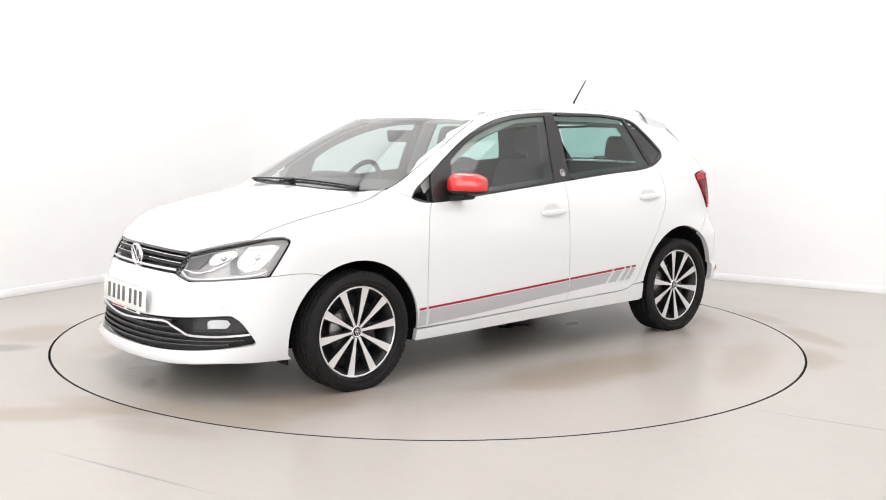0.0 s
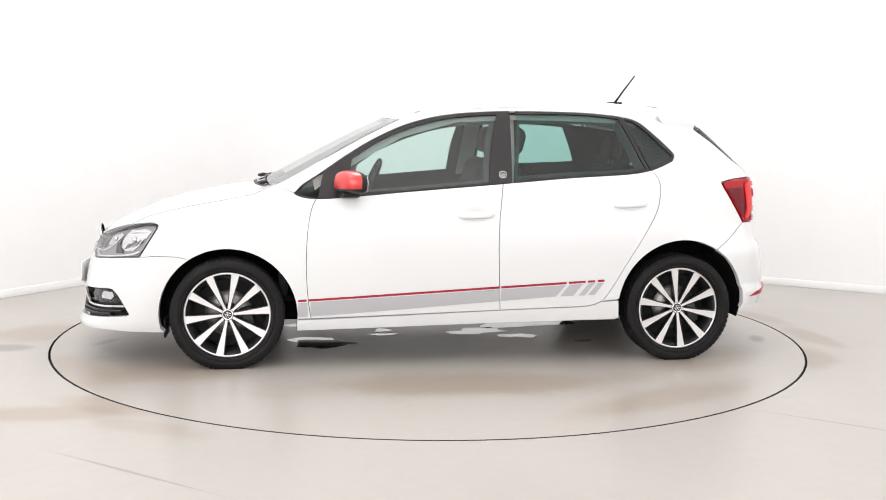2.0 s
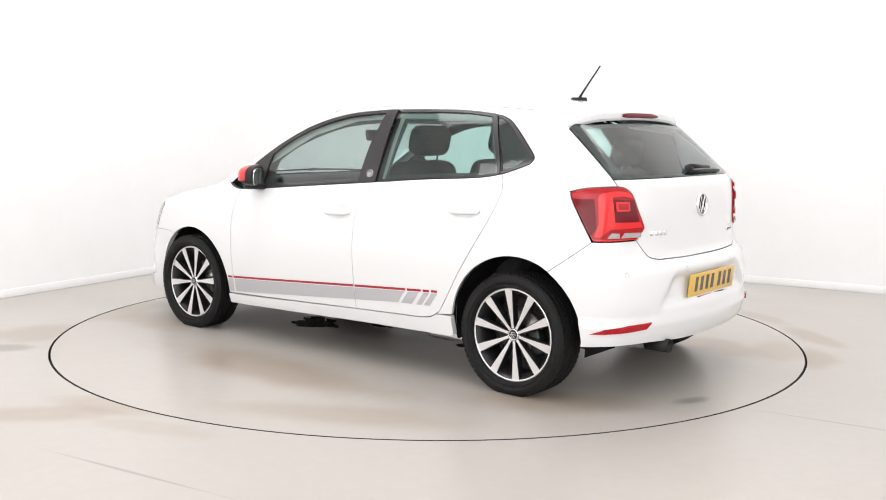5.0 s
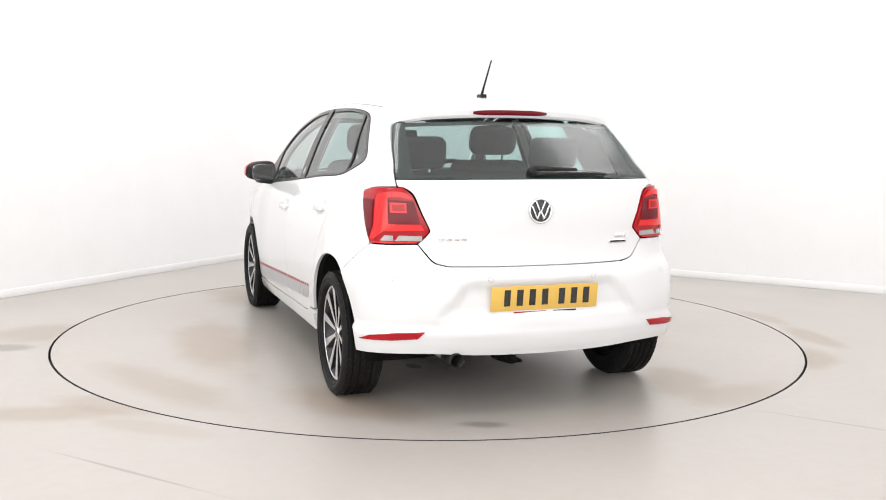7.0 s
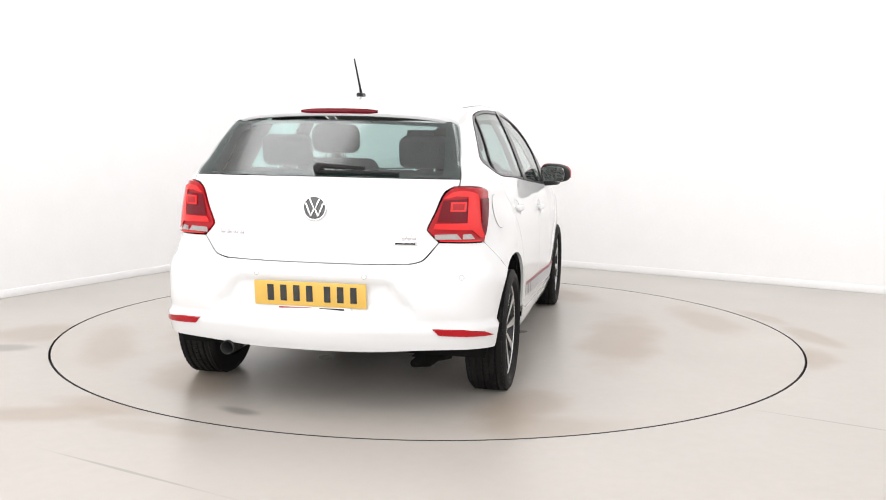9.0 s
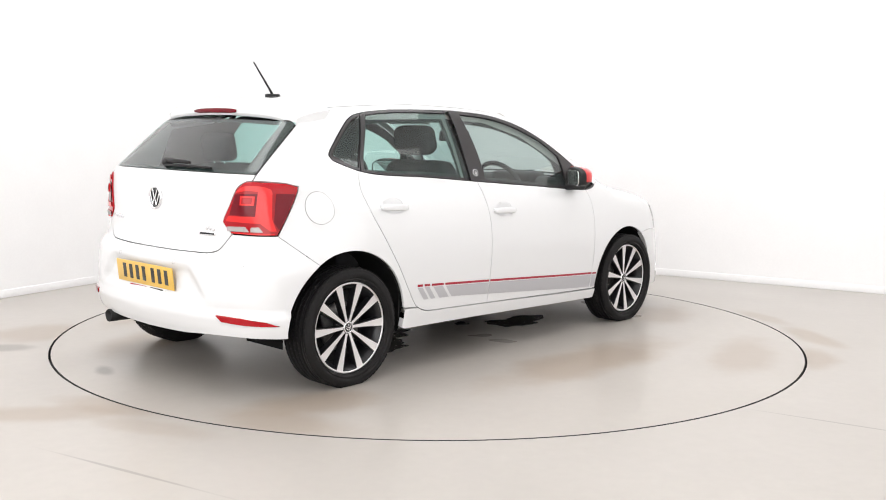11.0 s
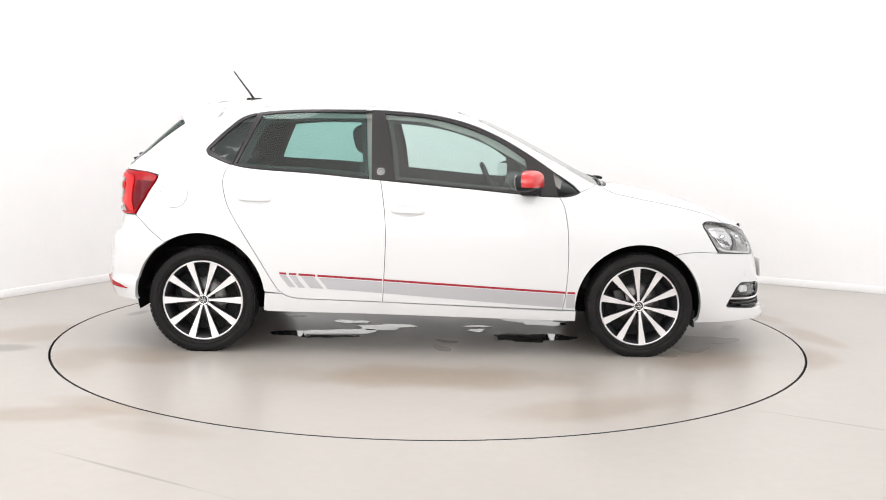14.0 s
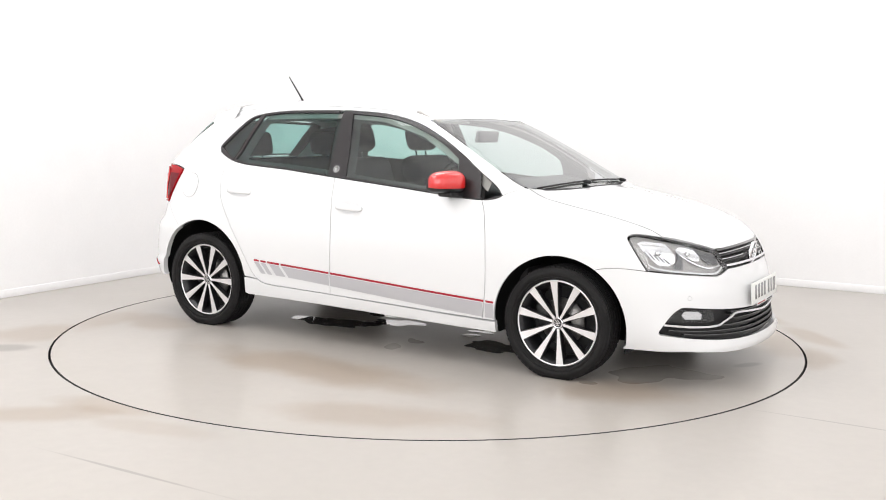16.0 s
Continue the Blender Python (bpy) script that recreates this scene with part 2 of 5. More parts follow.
AXIS_F, AXIS_B, AXIS_R = 0.9, -0.8, 1.0


def lay(way, q):
    """Chart coordinates to points of the skin. side: (x, z); top: (x, y); front and back: (arc, z) round an upright axis."""
    q = np.asarray(q, float)
    n = len(q)
    if way == "side":
        return meet(np.stack([q[:, 0], np.full(n, 1.3), q[:, 1]], -1), np.array([0, -1.0, 0]))
    if way == "top":
        return meet(np.stack([q[:, 0], q[:, 1], np.full(n, 1.9)], -1), np.array([0, 0, -1.0]))
    a = q[:, 0] / AXIS_R
    if way == "front":
        d = np.stack([np.cos(a), np.sin(a), 0 * a], -1)
        c = np.array([AXIS_F, 0, 0])
    else:
        d = np.stack([-np.cos(a), np.sin(a), 0 * a], -1)
        c = np.array([AXIS_B, 0, 0])
    return meet(c + 1.6 * d + np.stack([0 * a, 0 * a, q[:, 1]], -1), -d)


def chart(way, p):
    """Points of the skin to chart coordinates."""
    p = np.asarray(p, float)
    if way == "side":
        return p[:, [0, 2]]
    if way == "top":
        return p[:, :2]
    x = p[:, 0] - AXIS_F if way == "front" else AXIS_B - p[:, 0]
    return np.stack([np.arctan2(p[:, 1], x) * AXIS_R, p[:, 2]], -1)


# ---------------------------------------------------------------- mesh tools
def part(name, bm, mat, parent, label=""):
    me = bpy.data.meshes.new(name)
    bm.to_mesh(me)
    bm.free()
    me.materials.append(mat)
    ob = new(name, me)
    ob.parent = parent
    return tagged(ob, label)


def thing(name, bm, mat, label, category, group="", kind=""):
    me = bpy.data.meshes.new(name)
    bm.to_mesh(me)
    bm.free()
    me.materials.append(mat)
    return tagged(new(name, me), label, category, group, kind)


def smooth(bm, on=True):
    for f in bm.faces:
        f.smooth = on
    return bm


def box(bm, sx, sy, sz, m=Matrix(), bevel=0.0, segments=2):
    """A bevelled block, centred on m."""
    b2 = bmesh.new()
    bmesh.ops.create_cube(b2, size=1, matrix=Matrix.Diagonal((sx, sy, sz, 1)))
    if bevel:
        bmesh.ops.bevel(b2, geom=b2.edges[:], offset=bevel, segments=segments, affect="EDGES", profile=0.5)
        smooth(b2)
    bmesh.ops.transform(b2, matrix=m, verts=b2.verts)
    me = bpy.data.meshes.new("tmp")
    b2.to_mesh(me)
    b2.free()
    bm.from_mesh(me)
    bpy.data.meshes.remove(me)
    return bm


def lathe(bm, profile, segs, m=Matrix(), closed=False):
    """Turn a profile of (radius, height) about the z axis of m."""
    rings = []
    for r, h in profile:
        rings.append([bm.verts.new(m @ Vector((r * math.cos(2 * math.pi * i / segs), r * math.sin(2 * math.pi * i / segs), h))) for i in range(segs)])
    pairs = list(zip(rings[:-1], rings[1:])) + ([(rings[-1], rings[0])] if closed else [])
    for a, b in pairs:
        for i in range(segs):
            j = (i + 1) % segs
            bm.faces.new((a[i], a[j], b[j], b[i])).smooth = True
    return bm


def disc(bm, r, segs, m=Matrix()):
    bm.faces.new([bm.verts.new(m @ Vector((r * math.cos(2 * math.pi * i / segs), r * math.sin(2 * math.pi * i / segs), 0))) for i in range(segs)])
    return bm


def tube(bm, pts, r, segs=8, r_end=None):
    """A round bar along points, tapering to r_end."""
    pts = [Vector(p) for p in pts]
    rings = []
    for i, p in enumerate(pts):
        d = (pts[min(i + 1, len(pts) - 1)] - pts[max(i - 1, 0)]).normalized()
        a = d.orthogonal().normalized() if i == 0 else (rings_a - d * rings_a.dot(d)).normalized()
        rings_a = a
        b = d.cross(a)
        rr = r if r_end is None else r + (r_end - r) * i / (len(pts) - 1)
        rings.append([bm.verts.new(p + (a * math.cos(2 * math.pi * k / segs) + b * math.sin(2 * math.pi * k / segs)) * rr) for k in range(segs)])
    for a, b in zip(rings[:-1], rings[1:]):
        for i in range(segs):
            j = (i + 1) % segs
            bm.faces.new((a[i], a[j], b[j], b[i])).smooth = True
    bm.faces.new(rings[0][::-1])
    bm.faces.new(rings[-1])
    return bm


def prism(bm, outline, h0, h1, m=Matrix(), bevel=0.0):
    """A flat outline in xy, raised from h0 to h1."""
    b2 = bmesh.new()
    lo = [b2.verts.new((x, y, h0)) for x, y in outline]
    hi = [b2.verts.new((x, y, h1)) for x, y in outline]
    n = len(lo)
    b2.faces.new(lo[::-1])
    top = b2.faces.new(hi)
    for i in range(n):
        b2.faces.new((lo[i], lo[(i + 1) % n], hi[(i + 1) % n], hi[i]))
    bmesh.ops.recalc_face_normals(b2, faces=b2.faces)
    if bevel:
        bmesh.ops.bevel(b2, geom=list(top.edges), offset=bevel, segments=2, affect="EDGES", profile=0.5)
    bmesh.ops.transform(b2, matrix=m, verts=b2.verts)
    me = bpy.data.meshes.new("tmp")
    b2.to_mesh(me)
    b2.free()
    bm.from_mesh(me)
    bpy.data.meshes.remove(me)
    return bm


def flow(*pts, n=5):
    """A smooth open curve through points (Catmull-Rom)."""
    a = np.array(pts, float)
    if len(a) < 3:
        return [tuple(p) for p in a]
    a = np.vstack([2 * a[0] - a[1], a, 2 * a[-1] - a[-2]])
    out = []
    for i in range(1, len(a) - 2):
        for s in np.linspace(0, 1, n, endpoint=False):
            out.append(tuple(0.5 * (2 * a[i] + (a[i + 1] - a[i - 1]) * s + (2 * a[i - 1] - 5 * a[i] + 4 * a[i + 1] - a[i + 2]) * s**2
                                    + (3 * a[i] - a[i - 1] - 3 * a[i + 1] + a[i + 2]) * s**3)))
    return out + [tuple(a[-2])]


def loop(*segments):
    """Join open curves end to end into one outline; doubled ends fall together."""
    out = []
    for seg in segments:
        for p in seg:
            if not out or math.dist(p, out[-1]) > 0.002:
                out.append((float(p[0]), float(p[1])))
    if math.dist(out[0], out[-1]) < 0.002:
        out.pop()
    a = np.array(out)
    area = np.sum(a[:, 0] * np.roll(a[:, 1], -1) - np.roll(a[:, 0], -1) * a[:, 1])
    return out if area > 0 else out[::-1]


def swap(way_from, way_to, pts, y_sign=1):
    """Move an edge from one chart to another."""
    return [tuple(q) for q in chart(way_to, lay(way_from, pts))]


def offset(poly, d):
    """Move a counter-clockwise outline inward by d."""
    a = np.array(poly)
    e = np.roll(a, -1, 0) - a
    e /= np.maximum(np.linalg.norm(e, axis=1, keepdims=True), 1e-9)
    n = np.stack([-e[:, 1], e[:, 0]], -1)
    m = n + np.roll(n, 1, 0)
    m /= np.maximum((m * m).sum(1, keepdims=True), 0.5) / 2
    return a + m * d


def resample(a, step):
    out = []
    for p, q in zip(a, np.roll(a, -1, 0)):
        k = max(1, int(np.ceil(np.linalg.norm(q - p) / step)))
        out += [p + (q - p) * i / k for i in range(k)]
    return np.array(out)


def inside(poly, pts):
    x, y = pts[:, 0], pts[:, 1]
    hit = np.zeros(len(pts), bool)
    for (x0, y0), (x1, y1) in zip(poly, np.roll(poly, -1, 0)):
        if y0 != y1:
            hit ^= ((y0 > y) != (y1 > y)) & (x < (x1 - x0) * (y - y0) / (y1 - y0) + x0)
    return hit


def clear_of(poly, pts, d):
    keep = np.ones(len(pts), bool)
    for p in poly:
        keep &= ((pts - p)**2).sum(1) > d * d
    return keep


from mathutils.geometry import delaunay_2d_cdt


def sheet(way, outline, holes=(), lift=0.0, depth=0.014, gap=0.0028, step=0.04, relief=None):
    """A curved sheet of the skin with turned-in edges: points, faces, loop normals."""
    rings = [resample(offset(outline, gap), step * 0.75)] + [resample(offset(h, -gap), step * 0.75) for h in holes]
    lo, hi = rings[0].min(0), rings[0].max(0)
    gx, gy = np.meshgrid(np.arange(lo[0], hi[0], step), np.arange(lo[1], hi[1], step))
    gx[1::2] += step / 2
    g = np.stack([gx.ravel(), gy.ravel()], -1)
    keep = inside(rings[0], g)
    for h in rings[1:]:
        keep &= ~inside(h, g)
    g = g[keep]
    for r in rings:
        g = g[clear_of(r, g, step * 0.5)]
    pts, edges = [], []
    for r in rings:
        k = len(pts)
        pts += [tuple(p) for p in r]
        edges += [(k + i, k + (i + 1) % len(r)) for i in range(len(r))]
    pts += [tuple(p) for p in g]
    vs, _, fs, *_ = delaunay_2d_cdt([Vector(p) for p in pts], edges, [], 0, 1e-6)
    q = np.array([tuple(v) for v in vs])
    tri = np.array([f for f in fs])
    c = q[tri].mean(1)
    ok = inside(rings[0], c)
    for h in rings[1:]:
        ok &= ~inside(h, c)
    p = lay(way, q)
    n = normals(np.nan_to_num(p))
    rise = np.full(len(q), lift) + (relief(q) if relief else 0)
    p = p + n * rise[:, None]
    ok &= ~np.isnan(p[tri]).any((1, 2))
    tri = tri[ok]
    # outward winding
    if len(tri):
        fn = np.cross(p[tri[:, 1]] - p[tri[:, 0]], p[tri[:, 2]] - p[tri[:, 0]])
        flip = (fn * n[tri[:, 0]]).sum(1) < 0
        tri[flip] = tri[flip][:, ::-1]
    count = {}
    for t in tri:
        for a, b in ((t[0], t[1]), (t[1], t[2]), (t[2], t[0])):
            count[(a, b)] = 1
    rim = [(a, b) for a, b in count if (b, a) not in count]
    if relief:
        # normals of the finished shape
        n2 = np.zeros_like(p)
        fn = np.cross(p[tri[:, 1]] - p[tri[:, 0]], p[tri[:, 2]] - p[tri[:, 0]])
        for k in range(3):
            np.add.at(n2, tri[:, k], fn)
        n2 = n2 / np.maximum(np.linalg.norm(n2, axis=1, keepdims=True), 1e-12)
        edge = np.zeros(len(p), bool)
        edge[[i for e in rim for i in e]] = True
        n = np.where((edge | ((n2 * n).sum(1) < 0.6))[:, None], n, n2)
    verts = [tuple(v) for v in np.nan_to_num(p)]
    faces, loops = [tuple(int(i) for i in t) for t in tri], []
    for t in tri:
        loops += [tuple(n[i]) for i in t]
    if depth:
        outer, inner = {}, {}
        for a, b in rim:
            for i in (a, b):
                if i not in inner:
                    outer[i], inner[i] = len(verts), len(verts) + 1
                    verts += [tuple(p[i]), tuple(p[i] - n[i] * depth)]
        for a, b in rim:
            faces.append((outer[b], outer[a], inner[a], inner[b]))
            e = np.cross(p[b] - p[a], n[a])
            e /= max(np.linalg.norm(e), 1e-9)
            loops += [tuple(e)] * 4
    return verts, faces, loops


def skin_mesh(name, made, mirror=False):
    verts, faces, loops = made
    used = sorted({i for f in faces for i in f})
    index = {v: k for k, v in enumerate(used)}
    verts = [verts[i] for i in used]
    faces = [tuple(index[i] for i in f) for f in faces]
    if mirror:
        verts = [(x, -y, z) for x, y, z in verts]
        k, back = 0, []
        for f in faces:
            back += [(x, -y, z) for x, y, z in loops[k:k + len(f)]][::-1]
            k += len(f)
        faces, loops = [f[::-1] for f in faces], back
    me = bpy.data.meshes.new(name)
    me.from_pydata(verts, [], faces)
    me.polygons.foreach_set("use_smooth", [True] * len(faces))
    me.normals_split_custom_set(loops)
    return me


def panel(name, way, outline, mat, parent, label="", both=False, flipped=False, **how):
    """One pressed part of the body; both: its twin on the other flank too."""
    made = sheet(way, outline, **how)
    obs = []
    for mirror in ((False, True) if both else (flipped,)):
        me = skin_mesh(name, made, mirror)
        me.materials.append(mat)
        ob = new(name, me)
        ob.parent = parent[mirror] if isinstance(parent, list) else parent
        obs.append(tagged(ob, label))
    return obs if both else obs[0]


def line_strip(way, pts, width):
    """The outline of a band of that width along a chart curve."""
    a = np.array(flow(*pts))
    d = np.gradient(a, axis=0)
    d /= np.maximum(np.linalg.norm(d, axis=1, keepdims=True), 1e-9)
    n = np.stack([-d[:, 1], d[:, 0]], -1) * width / 2
    return loop([tuple(p) for p in a + n], [tuple(p) for p in (a - n)[::-1]])


# ---------------------------------------------------------------- the studio
U, V = Vector((0.864, -0.503, 0)), Vector((0.503, 0.864, 0))
CORNER = Vector((-1.15, 4.36, 0))
LONG, DEEP, TALL, THICK = 10.5, 11.5, 4.2, 0.2
R_TABLE = 2.2535


def room_m(u, v, z):
    """A frame with x along the one wall and y along the other, at u, v from the far corner."""
    o = CORNER + U * u - V * v + Vector((0, 0, z))
    return Matrix(((U.x, V.x, 0, o.x), (U.y, V.y, 0, o.y), (0, 0, 1, o.z), (0, 0, 0, 1)))


def wall(name, u, v, su, sv):
    bm = bmesh.new()
    box(bm, su, sv, TALL, room_m(u, v, TALL / 2))
    return thing(name, bm, M_WALL, "plain white painted studio wall", "wall", kind="structure")


COVE = 1.3


def studio():
    """Two walls run into one another round a coved corner, so that no edge shows behind the car."""
    bm = bmesh.new()
    def path(r):
        out = [(LONG, COVE - r), (LONG * 0.5, COVE - r)]
        out += [(COVE - r * math.sin(a), COVE - r * math.cos(a)) for a in np.linspace(0, math.pi / 2, 41)]
        return out + [(COVE - r, DEEP * 0.5), (COVE - r, DEEP)]
    for (r0, z0), (r1, z1), soft in (((COVE, 0), (COVE, TALL), True), ((COVE + THICK, TALL), (COVE + THICK, 0), True), ((COVE, TALL), (COVE + THICK, TALL), False)):
        lo = [bm.verts.new(room_m(u, v, z0) @ Vector((0, 0, 0))) for u, v in path(r0)]
        hi = [bm.verts.new(room_m(u, v, z1) @ Vector((0, 0, 0))) for u, v in path(r1)]
        for i in range(len(lo) - 1):
            bm.faces.new((lo[i], lo[i + 1], hi[i + 1], hi[i])).smooth = soft
    thing("wall_north_west", bm, M_WALL, "plain white studio wall curving round the corner", "wall", kind="structure")
    wall("wall_south", LONG / 2, DEEP + THICK / 2, LONG, THICK)
    wall("wall_east", LONG + THICK / 2, DEEP / 2, THICK, DEEP + 2 * THICK)
    bm = bmesh.new()
    box(bm, LONG + 2 * THICK, DEEP + 2 * THICK, THICK, room_m(LONG / 2, DEEP / 2, TALL + THICK / 2))
    thing("ceiling", bm, M_CEIL, "plain white painted ceiling", "ceiling", kind="structure")
    # low skirting, a little proud of the walls
    bm = bmesh.new()
    box(bm, LONG - COVE, 0.008, 0.06, room_m((LONG + COVE) / 2, 0.002, 0.03), 0.003)
    thing("baseboard", bm, M_WALL, "low white painted skirting along the wall", "baseboard", kind="structure")
    bm = bmesh.new()
    box(bm, 0.008, DEEP - COVE, 0.06, room_m(0.002, (DEEP + COVE) / 2, 0.03), 0.003)
    thing("baseboard", bm, M_WALL, "low white painted skirting along the wall", "baseboard", kind="structure")
    # floor sheet with a round hole for the turntable
    bm = bmesh.new()
    n = 256
    ring = [bm.verts.new((R_TABLE * 1.0028 * math.cos(2 * math.pi * i / n), R_TABLE * 1.0028 * math.sin(2 * math.pi * i / n), 0)) for i in range(n)]
    low = [bm.verts.new((v.co.x, v.co.y, -0.06)) for v in ring]
    corners = [room_m(a, b, 0) @ Vector((0, 0, 0)) for a, b in ((0, 0), (LONG, 0), (LONG, DEEP), (0, DEEP))]
    rim = []
    for i in range(n):
        d = Vector((math.cos(2 * math.pi * i / n), math.sin(2 * math.pi * i / n), 0))
        best = 1e9
        for nrm, off in ((-U, 0.0), (U, LONG), (V, 0.0), (-V, DEEP)):
            k = d.dot(nrm)
            if k > 1e-6:
                best = min(best, (off + CORNER.dot(nrm)) / k)
        rim.append(bm.verts.new(d * (best + 0.05)))
    for i in range(n):
        j = (i + 1) % n
        bm.faces.new((ring[i], rim[i], rim[j], ring[j]))
        bm.faces.new((low[i], ring[i], ring[j], low[j])).material_index = 1
    c_low = bm.faces.new(low)
    c_low.material_index = 1
    bmesh.ops.recalc_face_normals(bm, faces=bm.faces)
    ob = thing("floor", bm, M_FLOOR, "pale grey-beige sealed resin studio floor with scuffs", "floor", kind="structure")
    ob.data.materials.append(M_GAP)


def turntable():
    bm = bmesh.new()
    n, r = 256, R_TABLE * 0.9985
    lathe(bm, [(r - 0.002, -0.03), (r, -0.004), (r - 0.004, 0.0)], n)
    for f in bm.faces:
        f.material_index = 1
    disc(bm, r - 0.004, n)
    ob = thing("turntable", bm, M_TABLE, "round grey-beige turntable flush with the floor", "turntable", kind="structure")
    ob.data.materials.append(M_GAP)
    return ob


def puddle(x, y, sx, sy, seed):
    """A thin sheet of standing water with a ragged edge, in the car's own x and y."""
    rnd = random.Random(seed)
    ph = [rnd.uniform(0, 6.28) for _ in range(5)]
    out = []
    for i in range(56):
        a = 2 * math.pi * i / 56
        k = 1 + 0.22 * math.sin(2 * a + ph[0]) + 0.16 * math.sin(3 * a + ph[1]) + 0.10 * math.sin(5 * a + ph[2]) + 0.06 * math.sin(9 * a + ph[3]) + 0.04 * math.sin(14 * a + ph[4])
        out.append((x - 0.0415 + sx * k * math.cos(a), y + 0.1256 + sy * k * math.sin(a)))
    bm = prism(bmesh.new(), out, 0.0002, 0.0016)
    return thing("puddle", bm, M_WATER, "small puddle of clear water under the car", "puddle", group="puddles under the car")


# ---------------------------------------------------------------- the car
car = tagged(new("car"), "white five-door hatchback with red mirror caps standing on the turntable", "car")
WHEEL_X, ARCH = 1.235, 0.36


def between(c, a, b):
    """The stretch of a dense curve whose x lies between a and b, running from a to b."""
    lo, hi = min(a, b), max(a, b)
    pts = [p for p in c if lo <= p[0] <= hi]
    return pts if (pts[0][0] < pts[-1][0]) == (a < b) else pts[::-1]


def arc(cx, cz, r, a0, a1, n=18):
    return [(cx + r * math.cos(radians(a0 + (a1 - a0) * i / n)), cz + r * math.sin(radians(a0 + (a1 - a0) * i / n))) for i in range(n + 1)]


# edges shared by the flank's parts, in (x, z)
DLO_LOW = flow((-1.224, 1.108), (-1.150, 1.077), (-1.068, 1.052), (-0.938, 1.033), (-0.622, 1.013), (-0.31, 0.986), (0.0, 0.960), (0.302, 0.935),
               (0.512, 0.916), (0.661, 0.903), (0.765, 0.899), (0.825, 0.904), (0.865, 0.915), (0.885, 0.927), n=6)
DLO_TOP = flow((0.885, 0.927), (0.841, 0.971), (0.735, 1.040), (0.603, 1.130), (0.452, 1.219), (0.298, 1.288), (0.142, 1.333), (-0.014, 1.357),
               (-0.219, 1.371), (-0.329, 1.374), (-0.647, 1.372), (-0.806, 1.365), (-0.959, 1.348), (-1.043, 1.321), (-1.118, 1.262), (-1.192, 1.192),
               (-1.236, 1.142), (-1.224, 1.108), n=6)
DOOR_F = flow((0.771, 0.899), (0.797, 0.841), (0.817, 0.723), (0.824, 0.574), (0.822, 0.453), (0.811, 0.329), (0.800, 0.263))
DOOR_B = flow((-0.217, 0.298), (-0.209, 0.453), (-0.202, 0.637), (-0.207, 0.787), (-0.223, 0.906), (-0.236, 0.980))
DOOR_R = flow((-0.217, 0.298), (-0.499, 0.307), (-0.702, 0.315), (-0.779, 0.341), (-0.824, 0.388), (-0.925, 0.560), (-1.001, 0.683), (-1.081, 0.820),
              (-1.113, 0.910), (-1.123, 0.970), (-1.114, 1.016), (-1.090, 1.056))
ARCH_F = arc(1.232, 0.277, ARCH, -15, 195, 60)
ARCH_R = arc(-1.248, 0.312, ARCH + 0.004, -10, 190, 60)
# edges of the top, in (x, y)
HOOD_EDGE = flow((0.985, 0.668), (1.10, 0.668), (1.3, 0.672), (1.5, 0.672), (1.64, 0.665), (1.726, 0.652))
SCREEN_EDGE = flow((0.985, 0.674), (0.919, 0.684), (0.740, 0.664), (0.511, 0.618), (0.314, 0.570))
ROOF_EDGE = flow((0.314, 0.570), (0.1, 0.558), (-0.4, 0.545), (-0.9, 0.53), (-1.2, 0.52), (-1.30, 0.515))
# lamps, in (arc, z)
HEADLIGHT = loop(flow((0.368, 0.675), (0.527, 0.719), (0.671, 0.751), (0.774, 0.765), (0.815, 0.760), (0.830, 0.740)), flow((0.830, 0.740), (0.793, 0.664), (0.753, 0.591)),
                 flow((0.753, 0.591), (0.579, 0.574), (0.44, 0.560), (0.40, 0.562)), flow((0.40, 0.562), (0.333, 0.588)), flow((0.333, 0.588), (0.352, 0.628), (0.368, 0.673)))
TAILLIGHT = loop(flow((0.806, 0.991), (0.752, 1.007), (0.64, 1.017), (0.589, 1.014), (0.550, 0.985)), flow((0.550, 0.985), (0.515, 0.905), (0.485, 0.838), (0.489, 0.817), (0.528, 0.775)),
                 flow((0.528, 0.775), (0.64, 0.770), (0.727, 0.769)), flow((0.727, 0.769), (0.765, 0.86), (0.799, 0.955), (0.806, 0.991)))


SEAM_X = 1.232 + ARCH * math.cos(radians(57))


def wing_seam():
    """The joint of front bumper and wing, from the head lamp to the arch, in (x, z)."""
    q = swap("front", "side", [(0.756, 0.589), (0.85, 0.597), (0.93, 0.592)])
    return flow(*q, (SEAM_X, 0.277 + ARCH * math.sin(radians(57))))


def seam_to_arch():
    """The joint of rear bumper and flank, from the lamp's lower corner to the arch, in (x, z)."""
    q = swap("back", "side", [(0.730, 0.767)])[0]
    return flow(q, (0.5 * (q[0] - 1.44), 0.5 * (q[1] + 0.621) - 0.004), (-1.44, 0.621), n=4)


def cup_line(x0, z0, r=1.0):
    """The outline of the hollow behind a door handle, in (x, z)."""
    return loop([(x0 + 0.070 * r * math.copysign(abs(math.cos(a))**0.8, math.cos(a)), z0 + 0.004 + 0.040 * r * math.copysign(abs(math.sin(a))**0.8, math.sin(a)))
                 for a in np.linspace(0, 2 * math.pi, 40, endpoint=False)])


